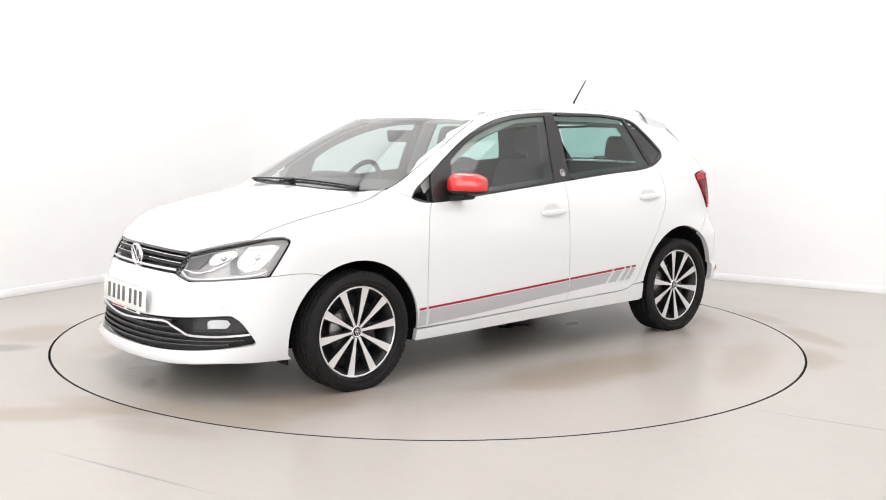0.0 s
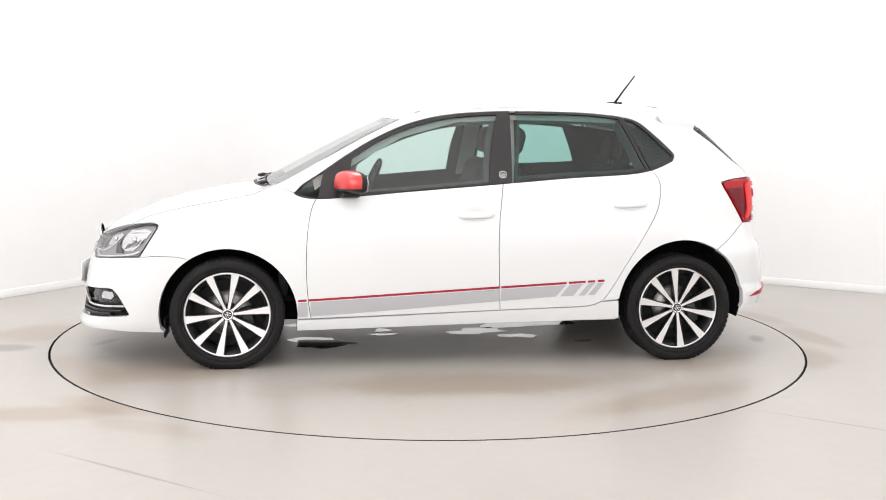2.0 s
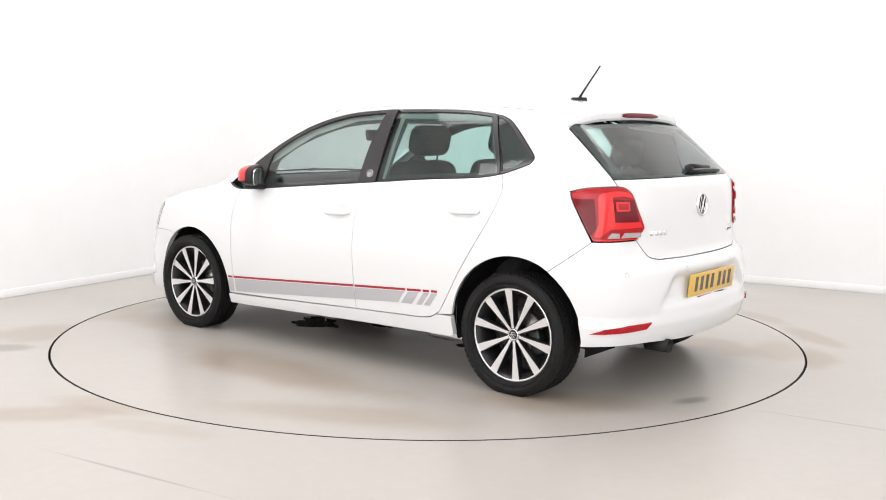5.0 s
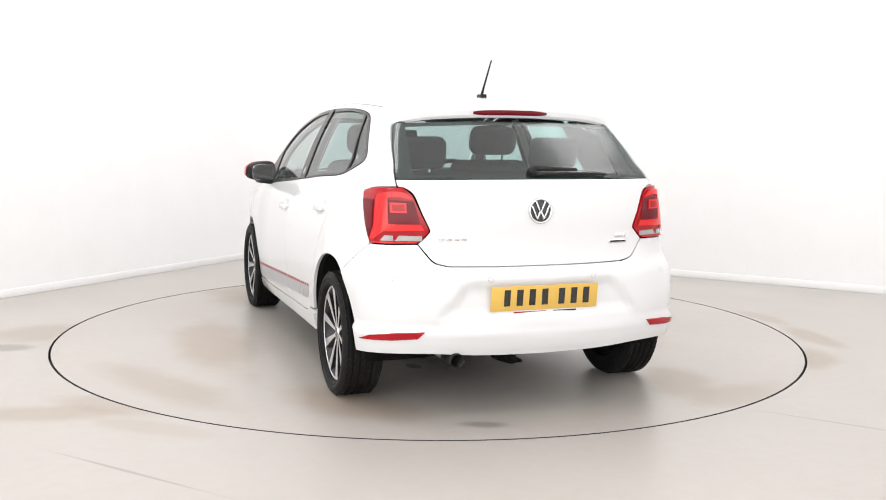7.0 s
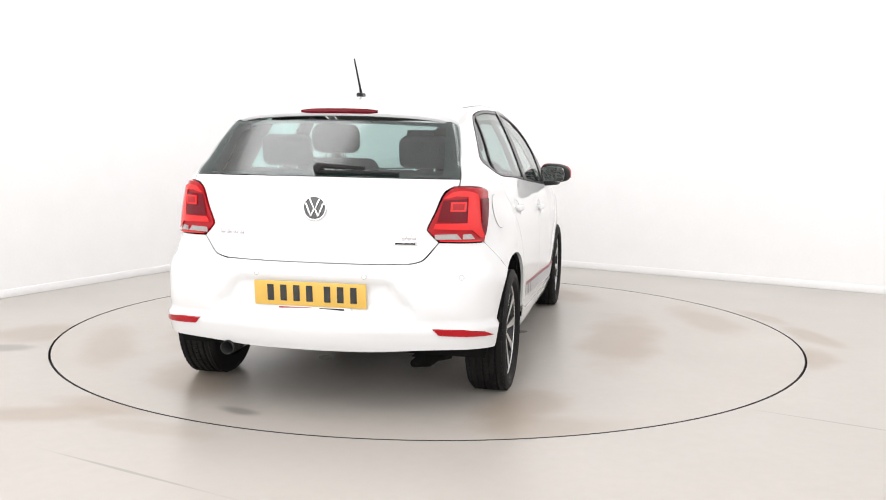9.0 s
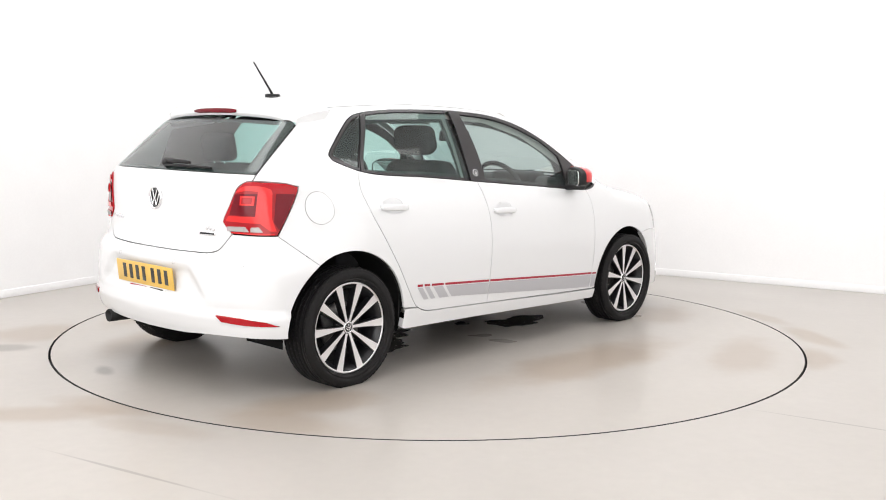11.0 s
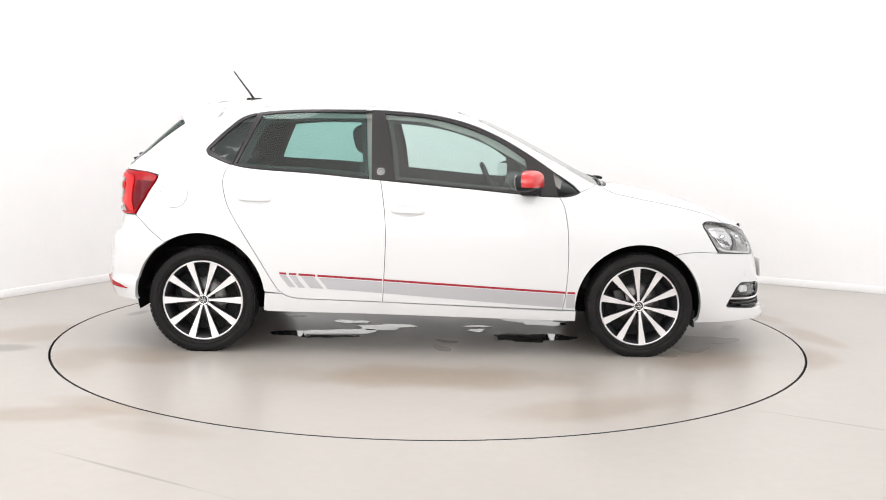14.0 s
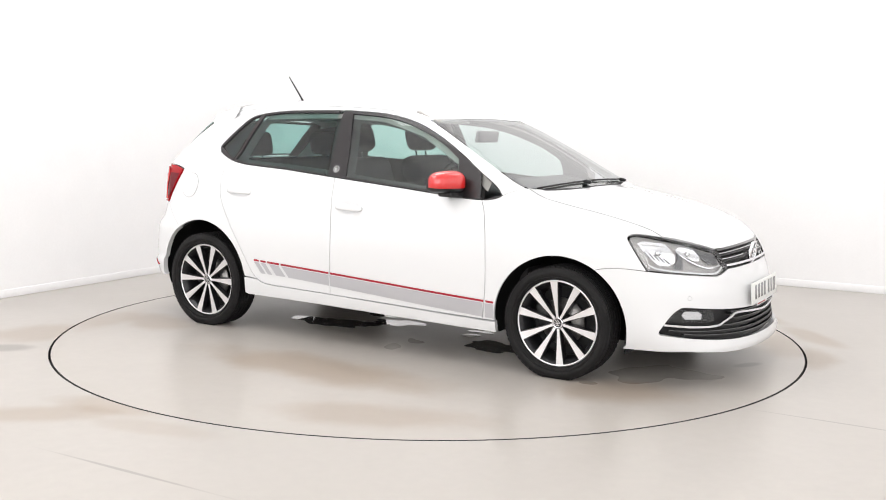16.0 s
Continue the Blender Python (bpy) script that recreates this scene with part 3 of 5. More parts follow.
def flank():
    front_to_side = swap("front", "side", flow((0.671, 0.753), (0.774, 0.768), (0.818, 0.763), (0.833, 0.741), (0.796, 0.663), (0.756, 0.589)))
    bumper_line = wing_seam()
    hood_side = swap("top", "side", HOOD_EDGE)
    arch_top = [p for p in ARCH_F if p[0] < SEAM_X - 0.005 and (p[1] > 0.26 or p[0] > 1.2)]
    wing = loop(DOOR_F[::-1], between(DLO_LOW, 0.771, 0.885), hood_side, front_to_side, bumper_line, arch_top, [(0.875, 0.262), (0.800, 0.263)])
    wings = panel("front_wing", "side", wing, M_PAINT, car, both=True, step=0.035, gap=0.0015)
    rail_edge = swap("top", "side", SCREEN_EDGE + ROOF_EDGE[1:])
    gate_edge = swap("back", "side", flow((0.815, 1.335), (0.790, 1.30), (0.730, 1.22), (0.672, 1.13), (0.630, 1.048), (0.618, 1.021)))
    light_edge = swap("back", "side", flow((0.618, 1.021), (0.68, 1.019), (0.752, 1.010), (0.809, 0.994)) + flow((0.809, 0.994), (0.802, 0.955), (0.768, 0.86), (0.730, 0.768)))
    arch_rear = [p for p in ARCH_R if p[0] > -1.44]
    arch_rear = [p for p in arch_rear if p[1] > 0.36]
    side = loop(DLO_TOP, between(DLO_LOW, -1.222, -1.09), DOOR_R[::-1][:-15], [(-0.884, 0.35)], arch_rear, seam_to_arch()[::-1], light_edge[::-1], gate_edge[::-1], rail_edge[::-1])
    panel("body_side", "side", side, M_PAINT, car, both=True, step=0.035, gap=0.0018)
    fdoor = loop(DOOR_F, DOOR_B, between(DLO_LOW, -0.236, 0.771))
    fdoors = panel("front_door", "side", fdoor, M_PAINT, car, both=True, step=0.04, gap=0.0018, holes=[cup_line(-0.078, 0.815)])
    rdoor = loop(DOOR_B[::-1], DOOR_R, between(DLO_LOW, -1.09, -0.236))
    rdoors = panel("rear_door", "side", rdoor, M_PAINT, car, both=True, step=0.04, gap=0.0018, holes=[cup_line(-0.938, 0.873)])
    sill = loop(DOOR_R[12:16], [(-0.882, 0.345), (-0.89, 0.245), (-0.866, 0.236)], [(-0.316, 0.228), (0.4, 0.21), (0.876, 0.196)], [(0.877, 0.258), (0.800, 0.259)], DOOR_R[0:12])
    panel("sill", "side", sill, M_PAINT, car, both=True, step=0.04, lift=0.006, depth=0.03)
    # window surrounds and panes
    tip = loop(between(DLO_TOP, 0.752, 0.885)[::-1], between(DLO_LOW, 0.768, 0.885)[::-1])
    panel("corner_trim", "side", tip, M_FRAME, car, both=True, step=0.03, lift=0.001)
    g1 = loop(flow((0.590, 1.045), (0.576, 1.107)), flow((0.576, 1.107), (0.452, 1.189), (0.299, 1.258), (0.143, 1.308), (-0.013, 1.335), (-0.218, 1.350)), flow((-0.218, 1.350), (-0.177, 1.175), (-0.156, 0.988)),
              flow((-0.156, 0.988), (0.059, 0.969), (0.302, 0.949), (0.512, 0.936), (0.590, 0.932)))
    f1 = loop(between(DLO_TOP, 0.752, -0.326), [(-0.289, 0.986)], between(DLO_LOW, -0.287, 0.768))
    panel("window_frame", "side", f1, M_FRAME, fdoors, both=True, holes=[g1], step=0.03, lift=0.0015)
    panel("window_pane", "side", g1, M_GLASS, fdoors, both=True, step=0.05, gap=0.0, depth=0, lift=-0.004)
    g2 = loop(flow((-0.333, 1.355), (-0.645, 1.356), (-0.804, 1.349), (-0.925, 1.336)), flow((-0.925, 1.336), (-0.984, 1.214), (-1.052, 1.064)), flow((-1.052, 1.064), (-0.939, 1.048), (-0.622, 1.028), (-0.295, 1.001)), [(-0.333, 1.355)])
    f2 = loop(between(DLO_TOP, -0.328, -0.945), [(-0.962, 1.34), (-1.076, 1.06)], between(DLO_LOW, -1.085, -0.291))
    panel("window_frame", "side", f2, M_FRAME, rdoors, both=True, holes=[g2], step=0.03, lift=0.0015)
    panel("window_pane", "side", g2, M_REARGLASS, rdoors, both=True, step=0.05, gap=0.0, depth=0, lift=-0.004)
    g3 = loop(flow((-0.966, 1.332), (-1.026, 1.309), (-1.110, 1.240), (-1.215, 1.138)), flow((-1.215, 1.138), (-1.140, 1.095), (-1.082, 1.073)), [(-0.966, 1.332)])
    f3 = loop(between(DLO_TOP, -0.948, -1.3), between(DLO_LOW, -1.3, -1.082)[1:], [(-1.076, 1.06), (-0.964, 1.338)])
    q = panel("quarter_trim", "side", f3, M_FRAME, car, both=True, holes=[g3], step=0.03, lift=0.0015)
    panel("quarter_pane", "side", g3, M_REARGLASS, q, both=True, step=0.04, gap=0.0, depth=0, lift=-0.004)
    # cloth and plastic lining inside the doors, its opening a little smaller than the pane
    panel("door_lining", "side", f1, M_DOORTRIM, fdoors, both=True, holes=[[tuple(p) for p in offset(g1, 0.028)]], step=0.05, lift=-0.045, depth=0, gap=0)
    panel("door_lining", "side", f2, M_DOORTRIM, rdoors, both=True, holes=[[tuple(p) for p in offset(g2, 0.030)]], step=0.05, lift=-0.045, depth=0, gap=0)
    # inner skin behind the shut lines
    inner = loop(between(DLO_LOW, -1.2, 0.88)[::-1], [(-1.24, 1.1), (-1.40, 0.95), (-1.52, 0.75)], [p for p in ARCH_R if p[1] > 0.4][::-1], [(-0.884, 0.25), (0.87, 0.22)],
                 [p for p in ARCH_F if p[1] > 0.3][::-1], [(1.55, 0.60), (1.5, 0.72), (1.2, 0.82), (1.0, 0.86)])
    panel("inner_skin", "side", inner, M_GAP, car, both=True, step=0.06, lift=-0.034, depth=0)
    # stripes
    red = curve((-0.8, 0.4575), (-0.213, 0.425), (0.879, 0.360))
    low = curve((-0.76, 0.378), (-0.527, 0.370), (-0.215, 0.349), (0.80, 0.276), (0.88, 0.271))

    def band(a, b, up, down, lean=0.0):
        xs = np.linspace(a, b, 8)
        return loop([(x, float(down(x))) for x in xs], [(x - lean, float(up(x - lean))) for x in xs[::-1]])
    for owner, a, b in ((wings, 0.868, 0.824), (fdoors, 0.812, -0.208), (rdoors, -0.219, -0.582)):
        panel("red_stripe", "side", band(a, b, lambda x: red(x) + 0.006, lambda x: red(x) - 0.006), M_STRIPE_RED, owner, both=True, step=0.03, lift=0.0018, depth=0, gap=0, label="thin crimson pinstripe")
    for owner, a, b, lean in ((wings, 0.868, 0.818, 0), (fdoors, 0.803, -0.212, 0), (rdoors, -0.219, -0.52, 0)):
        panel("grey_stripe", "side", band(a, b, lambda x: red(x) - 0.011, low, lean), M_STRIPE_GREY, owner, both=True, step=0.03, lift=0.0018, depth=0, gap=0, label="silver-grey side stripe")
    wedge = loop([(-0.52, float(low(-0.52))), (-0.525, float(low(-0.525))), (-0.577, float(red(-0.577)) - 0.011), (-0.52, float(red(-0.52)) - 0.011)])
    panel("grey_stripe", "side", wedge, M_STRIPE_GREY, rdoors, both=True, step=0.03, lift=0.0018, depth=0, gap=0, label="silver-grey side stripe")
    for a, b in ((-0.548, -0.622), (-0.652, -0.688), (-0.705, -0.742)):
        panel("grey_stripe", "side", band(a, b, lambda x: red(x) - 0.011, low, 0.052), M_STRIPE_GREY, rdoors, both=True, step=0.03, lift=0.0018, depth=0, gap=0, label="silver-grey side stripe")
    for a, b in ((-0.594, -0.688), (-0.700, -0.742), (-0.756, -0.795)):
        panel("red_stripe", "side", band(a, b, lambda x: red(x) + 0.006, lambda x: red(x) - 0.006), M_STRIPE_RED, rdoors, both=True, step=0.03, lift=0.0018, depth=0, gap=0, label="thin crimson pinstripe")
    # door handles: a pull bar over a shallow cup
    for owner, x0, z0 in ((fdoors, -0.078, 0.815), (rdoors, -0.938, 0.873)):
        for k, s in ((0, 1), (1, -1)):
            p0 = lay("side", [(x0 - 0.09, z0 + 0.003)])[0]
            p1 = lay("side", [(x0 + 0.09, z0 - 0.003)])[0]
            bm = bmesh.new()
            a, b = Vector(p0), Vector(p1)
            a.y += 0.012
            b.y += 0.012
            mid = (a + b) / 2
            d = (b - a).normalized()
            up = Vector((0, -0.12, 1)).normalized()
            m = Matrix((d, up.cross(d), up)).transposed().to_4x4()
            rings = []
            for f in np.linspace(-1, 1, 21):
                slim = (1 - abs(f)**5)**0.4 * 0.96 + 0.04
                o = mid + d * f * 0.097 + Vector((0, 0.006 - 0.007 * f**4, 0))
                rings.append([bm.verts.new(o + (m.to_3x3() @ Vector((0, 0.0085 * math.copysign(abs(math.cos(w))**0.7, math.cos(w)), 0.0165 * math.copysign(abs(math.sin(w))**0.7, math.sin(w))))) * slim)
                              for w in np.linspace(0, 2 * math.pi, 16, endpoint=False)])
            for r0, r1 in zip(rings[:-1], rings[1:]):
                for i in range(16):
                    bm.faces.new((r0[i], r0[(i + 1) % 16], r1[(i + 1) % 16], r1[i])).smooth = True
            bmesh.ops.recalc_face_normals(bm, faces=bm.faces)
            for q in (a, b):
                box(bm, 0.026, 0.03, 0.024, Matrix.Translation(q + (mid - q) * 0.12 + Vector((0, -0.008, 0))) @ m, 0.006)
            if s < 0:
                bmesh.ops.scale(bm, vec=(1, -1, 1), verts=bm.verts)
                bmesh.ops.reverse_faces(bm, faces=bm.faces)
            pull = part("door_handle", bm, M_PAINT, owner[k])

            def hollow(q, x0=x0, z0=z0):
                r2 = ((q[:, 0] - x0) / 0.072)**2 + ((q[:, 1] - z0 - 0.004) / 0.042)**2
                return -0.012 * np.clip(1 - r2, 0, 1)**0.8
            panel("handle_cup", "side", cup_line(x0, z0, 1.06), M_PAINT, pull, flipped=s < 0, step=0.010, lift=-0.0012, depth=0, gap=0, relief=hollow)
    for k, s in ((0, 1), (1, -1)):
        p = lay("side", [(-0.236, 1.028)])[0]
        n = normals(np.array([p]))[0]
        m = look(Vector(p) + Vector(n) * 0.003, Vector(p) - Vector(n))
        for nm, bmx, mt in (("badge", disc(bmesh.new(), 0.021, 28, m), M_WHITE), ("badge_disc", disc(bmesh.new(), 0.017, 24, m @ pose(0, 0, 0.001)), M_BLACK), ("badge_dot", lathe(bmesh.new(), [(0.005, 0.002), (0.009, 0.002)], 16, m @ pose(0, -0.003, 0)), M_WHITE)):
            if s < 0:
                bmesh.ops.scale(bmx, vec=(1, -1, 1), verts=bmx.verts)
                bmesh.ops.reverse_faces(bmx, faces=bmx.faces)
            part(nm, bmx, mt, fdoors[k])
    # round fuel flap on the right flank
    flap = [(-1.396 + 0.078 * math.cos(a), 0.890 + 0.076 * math.sin(a)) for a in np.linspace(0, 2 * math.pi, 40, endpoint=False)]
    ring = [(-1.396 + 0.0805 * math.cos(a), 0.890 + 0.0785 * math.sin(a)) for a in np.linspace(0, 2 * math.pi, 40, endpoint=False)]
    seam = panel("fuel_flap_seam", "side", ring, M_SEAM, car, flipped=True, step=0.03, lift=0.0008, depth=0, gap=0)
    panel("fuel_flap", "side", flap, M_PAINT, seam, flipped=True, step=0.03, lift=0.0024, depth=0.001, gap=0)


def top():
    front = [(1.726, 0.650)] + swap("front", "top", flow((0.60, 0.740), (0.527, 0.7225), (0.45, 0.7015), (0.376, 0.680))) + flow((1.918, 0.385), (1.945, 0.25), (1.960, 0.0))[1:]
    cowl = flow((0.992, 0.664), (1.045, 0.50), (1.098, 0.25), (1.112, 0.0))

    def both_sides(c):
        """From one flank over the middle to the other."""
        return c + [(x, -y) for x, y in c[::-1][1:]]
    hood = loop(both_sides(HOOD_EDGE + front[1:]), both_sides([(x + 0.012, y) for x, y in cowl])[::-1])

    def creases(q):
        y = np.abs(q[:, 1])
        line = 0.36 + 0.22 * (1.9 - q[:, 0]) / 0.9
        return 0.006 * np.clip((y - line) / 0.03, 0, 1) - 0.003
    panel("bonnet", "top", hood, M_PAINT, car, step=0.035, relief=creases)
    screen_top = flow((0.314, 0.570), (0.350, 0.34), (0.362, 0.0))
    left = [(x, y) for x, y in cowl[::-1]] + [(x, y) for x, y in SCREEN_EDGE[1:]] + screen_top[1:]
    outline = loop(left, [(x, -y) for x, y in left[::-1]])
    ws = panel("windscreen", "top", outline, M_SCREEN, car, step=0.06, lift=-0.002, depth=0, gap=0.003)
    # black border band at the foot of the screen
    foot = loop(both_sides([(x + 0.012, y) for x, y in cowl]), both_sides([(x - 0.03, y * 0.985) for x, y in cowl])[::-1])
    panel("cowl", "top", foot, M_TRIM, car, step=0.03, lift=-0.004, depth=0.02, gap=0.001)
    roof_rear = flow((-1.30, 0.515), (-1.335, 0.30), (-1.345, 0.0))
    left = screen_top[::-1] + ROOF_EDGE[1:] + roof_rear[1:]
    outline = loop(left, [(x, -y) for x, y in left[::-1]])
    panel("roof", "top", outline, M_PAINT, car, step=0.05, gap=0.0015)
    lining = loop([(0.30, 0.5), (-1.3, 0.47)], [(-1.3, -0.47), (0.30, -0.5)])
    panel("headlining", "top", lining, M_LINING, car, step=0.08, lift=-0.045, depth=0)


def tail():
    gate_half = [(0.0, 0.675), (0.2, 0.675)] + flow((0.40, 0.678), (0.44, 0.687), (0.47, 0.704), (0.526, 0.772)) + flow((0.526, 0.772), (0.486, 0.817), (0.482, 0.838), (0.512, 0.905), (0.547, 0.987), (0.588, 1.018), (0.614, 1.023), (0.627, 1.049)) + [(0.3, 1.052), (0.0, 1.053)]
    gate = panel("tailgate", "back", loop(gate_half, [(-a, z) for a, z in gate_half[::-1]]), M_PAINT, car, step=0.04, gap=0.0002)
    glass_half = [(0.0, 1.055), (0.3, 1.054), (0.627, 1.051)] + flow((0.627, 1.051), (0.669, 1.13), (0.727, 1.22), (0.787, 1.30)) + [(0.3, 1.313), (0.0, 1.318)]
    panel("rear_window", "back", loop(glass_half, [(-a, z) for a, z in glass_half[::-1]]), M_REARSCREEN, gate, step=0.03, lift=-0.002, depth=0)
    # bands of black ceramic print at the pane's sides and foot
    for s in (1, -1):
        edge = loop([(s * 0.627, 1.052), (s * 0.669, 1.13), (s * 0.727, 1.22), (s * 0.787, 1.30), (s * 0.70, 1.30), (s * 0.635, 1.2), (s * 0.565, 1.053)])
        panel("glass_border_and_shade", "back", edge, M_GAP, gate, step=0.025, lift=-0.007, depth=0, gap=-0.010)
    # top band: the spoiler's shade on the glass, laid in as a black strip
    panel("glass_border_and_shade", "back", loop([(-0.69, 1.303), (-0.69, 1.285), (-0.3, 1.297), (0.3, 1.297), (0.69, 1.285), (0.69, 1.303), (0.3, 1.314), (-0.3, 1.314)]), M_GAP, gate, step=0.025, lift=-0.007, depth=0, gap=0)
    panel("glass_border_and_shade", "back", loop([(-0.560, 1.056), (0.560, 1.056), (0.560, 1.072), (0, 1.078), (-0.560, 1.072)]), M_GAP, gate, step=0.025, lift=-0.007, depth=0)

    # bumper with its plate recess and lower crease
    def relief(q):
        a, z = np.abs(q[:, 0]), q[:, 1]
        edge = 0.335 + (0.599 - z) * 0.75
        into = np.clip((edge - a) / 0.028, 0, 1) * np.clip((0.603 - z) / 0.015, 0, 1) * np.clip((z - 0.435) / 0.05, 0, 1)
        into = into * into * (3 - 2 * into)
        sag = 0.413 - 0.012 * np.clip(1 - a / 0.5, 0, 1)
        lip = np.clip((sag - z) / 0.012, 0, 1) * 0.016 * np.clip((z - 0.25) / 0.06, 0, 1)
        return -0.022 * into + lip
    arch = swap("side", "back", [p for p in ARCH_R if p[0] < -1.44 and p[1] > 0.3][:])
    half = [(0.0, 0.672), (0.2, 0.672)] + flow((0.402, 0.675), (0.442, 0.684), (0.473, 0.701), (0.529, 0.771)) + [(0.64, 0.768)] + swap("side", "back", seam_to_arch()) + arch + flow((0.77, 0.29), (0.65, 0.30), (0.458, 0.302), (0.263, 0.288), (0.0, 0.283))
    bump = panel("rear_bumper", "back", loop(half, [(-a, z) for a, z in half[::-1]]), M_PAINT, car, step=0.022, relief=relief, depth=0.03, gap=0.0012)
    for s in (1, -1):
        refl = loop([(s * 0.738, 0.357), (s * 0.690, 0.380), (s * 0.60, 0.396), (s * 0.487, 0.401), (s * 0.512, 0.373), (s * 0.60, 0.365)])
        panel("reflector", "back", refl, M_LAMPRED, bump, step=0.03, lift=0.022, depth=0.014, gap=0, label="red rear reflector")
    for a, z in ((0.60, 0.622), (0.235, 0.622), (-0.225, 0.622), (-0.60, 0.622)):
        p = lay("back", [(a, z)])[0]
        n = Vector(normals(np.array([p]))[0])
        m = look(Vector(p) + n * 0.001, Vector(p) - n)
        part("parking_sensor", lathe(bmesh.new(), [(0.0105, 0.0008), (0.0118, 0.0008)], 24, m), M_SEAM, bump)
    # tail lamps
    for s in (1, -1):
        def sg(pts):
            return loop([(s * a, z) for a, z in pts])
        lamp = panel("tail_light", "back", sg(TAILLIGHT), M_LAMPRED, car, step=0.03, lift=0.006, depth=0.03, gap=0.003, label="red tail light cluster")
        # dark wrap-round field, bright inner frame, brake lamp and clear strip, each a step prouder than the last
        panel("lamp_dark_field", "back", sg([(0.716, 0.962), (0.794, 0.958), (0.765, 0.875), (0.732, 0.795), (0.712, 0.83)]), M_LAMPDARK, lamp, step=0.018, lift=0.0100, depth=0, gap=0)
        panel("lamp_dark_field", "back", sg([(0.652, 0.964), (0.546, 0.958), (0.520, 0.862), (0.640, 0.858)]), M_LAMPDARK, lamp, step=0.018, lift=0.0100, depth=0, gap=0)
        panel("lamp_frame", "back", sg(flow((0.702, 0.968), (0.690, 0.985), (0.64, 0.997), (0.585, 0.993), (0.548, 0.966), n=4) + [(0.565, 0.966), (0.60, 0.976), (0.648, 0.972), (0.640, 0.858), (0.515, 0.856), (0.503, 0.832), (0.66, 0.826), (0.700, 0.790), (0.722, 0.790), (0.704, 0.850)]), M_LAMPBRIGHT, lamp, step=0.018, lift=0.0130, depth=0.002, gap=0)
        lit = panel("brake_lamp", "back", sg([(0.638, 0.951), (0.575, 0.951), (0.572, 0.908), (0.634, 0.908)]), M_LAMPBRIGHT, lamp, step=0.018, lift=0.0160, depth=0.004, gap=0)
        panel("lamp_band", "back", sg([(0.628, 0.943), (0.583, 0.943), (0.580, 0.916), (0.625, 0.916)]), M_LAMPRED, lit, step=0.018, lift=0.0175, depth=0, gap=0)
        for a0, a1 in ((0.672, 0.622), (0.616, 0.512)):
            clear = panel("reverse_lamp", "back", sg([(a0, 0.786), (a1 - 0.002, 0.786), (a1, 0.808), (a0 - 0.018, 0.810)]), M_LAMPWHITE, lamp, step=0.018, lift=0.0125, depth=0, gap=0, label="clear reversing lamp strip")
            panel("reverse_lamp_bowl", "back", sg([(a0 - 0.024, 0.790), (a1 + 0.02, 0.790), (a1 + 0.006, 0.804), (a0 - 0.026, 0.805)]), M_LAMPGREY, clear, step=0.018, lift=0.0145, depth=0, gap=0)
        panel("lamp_edge", "back", sg([(0.53, 0.777), (0.715, 0.773), (0.716, 0.778), (0.53, 0.782)]), M_LAMPBRIGHT, lamp, step=0.018, lift=0.0110, depth=0, gap=0)
    return gate, bump


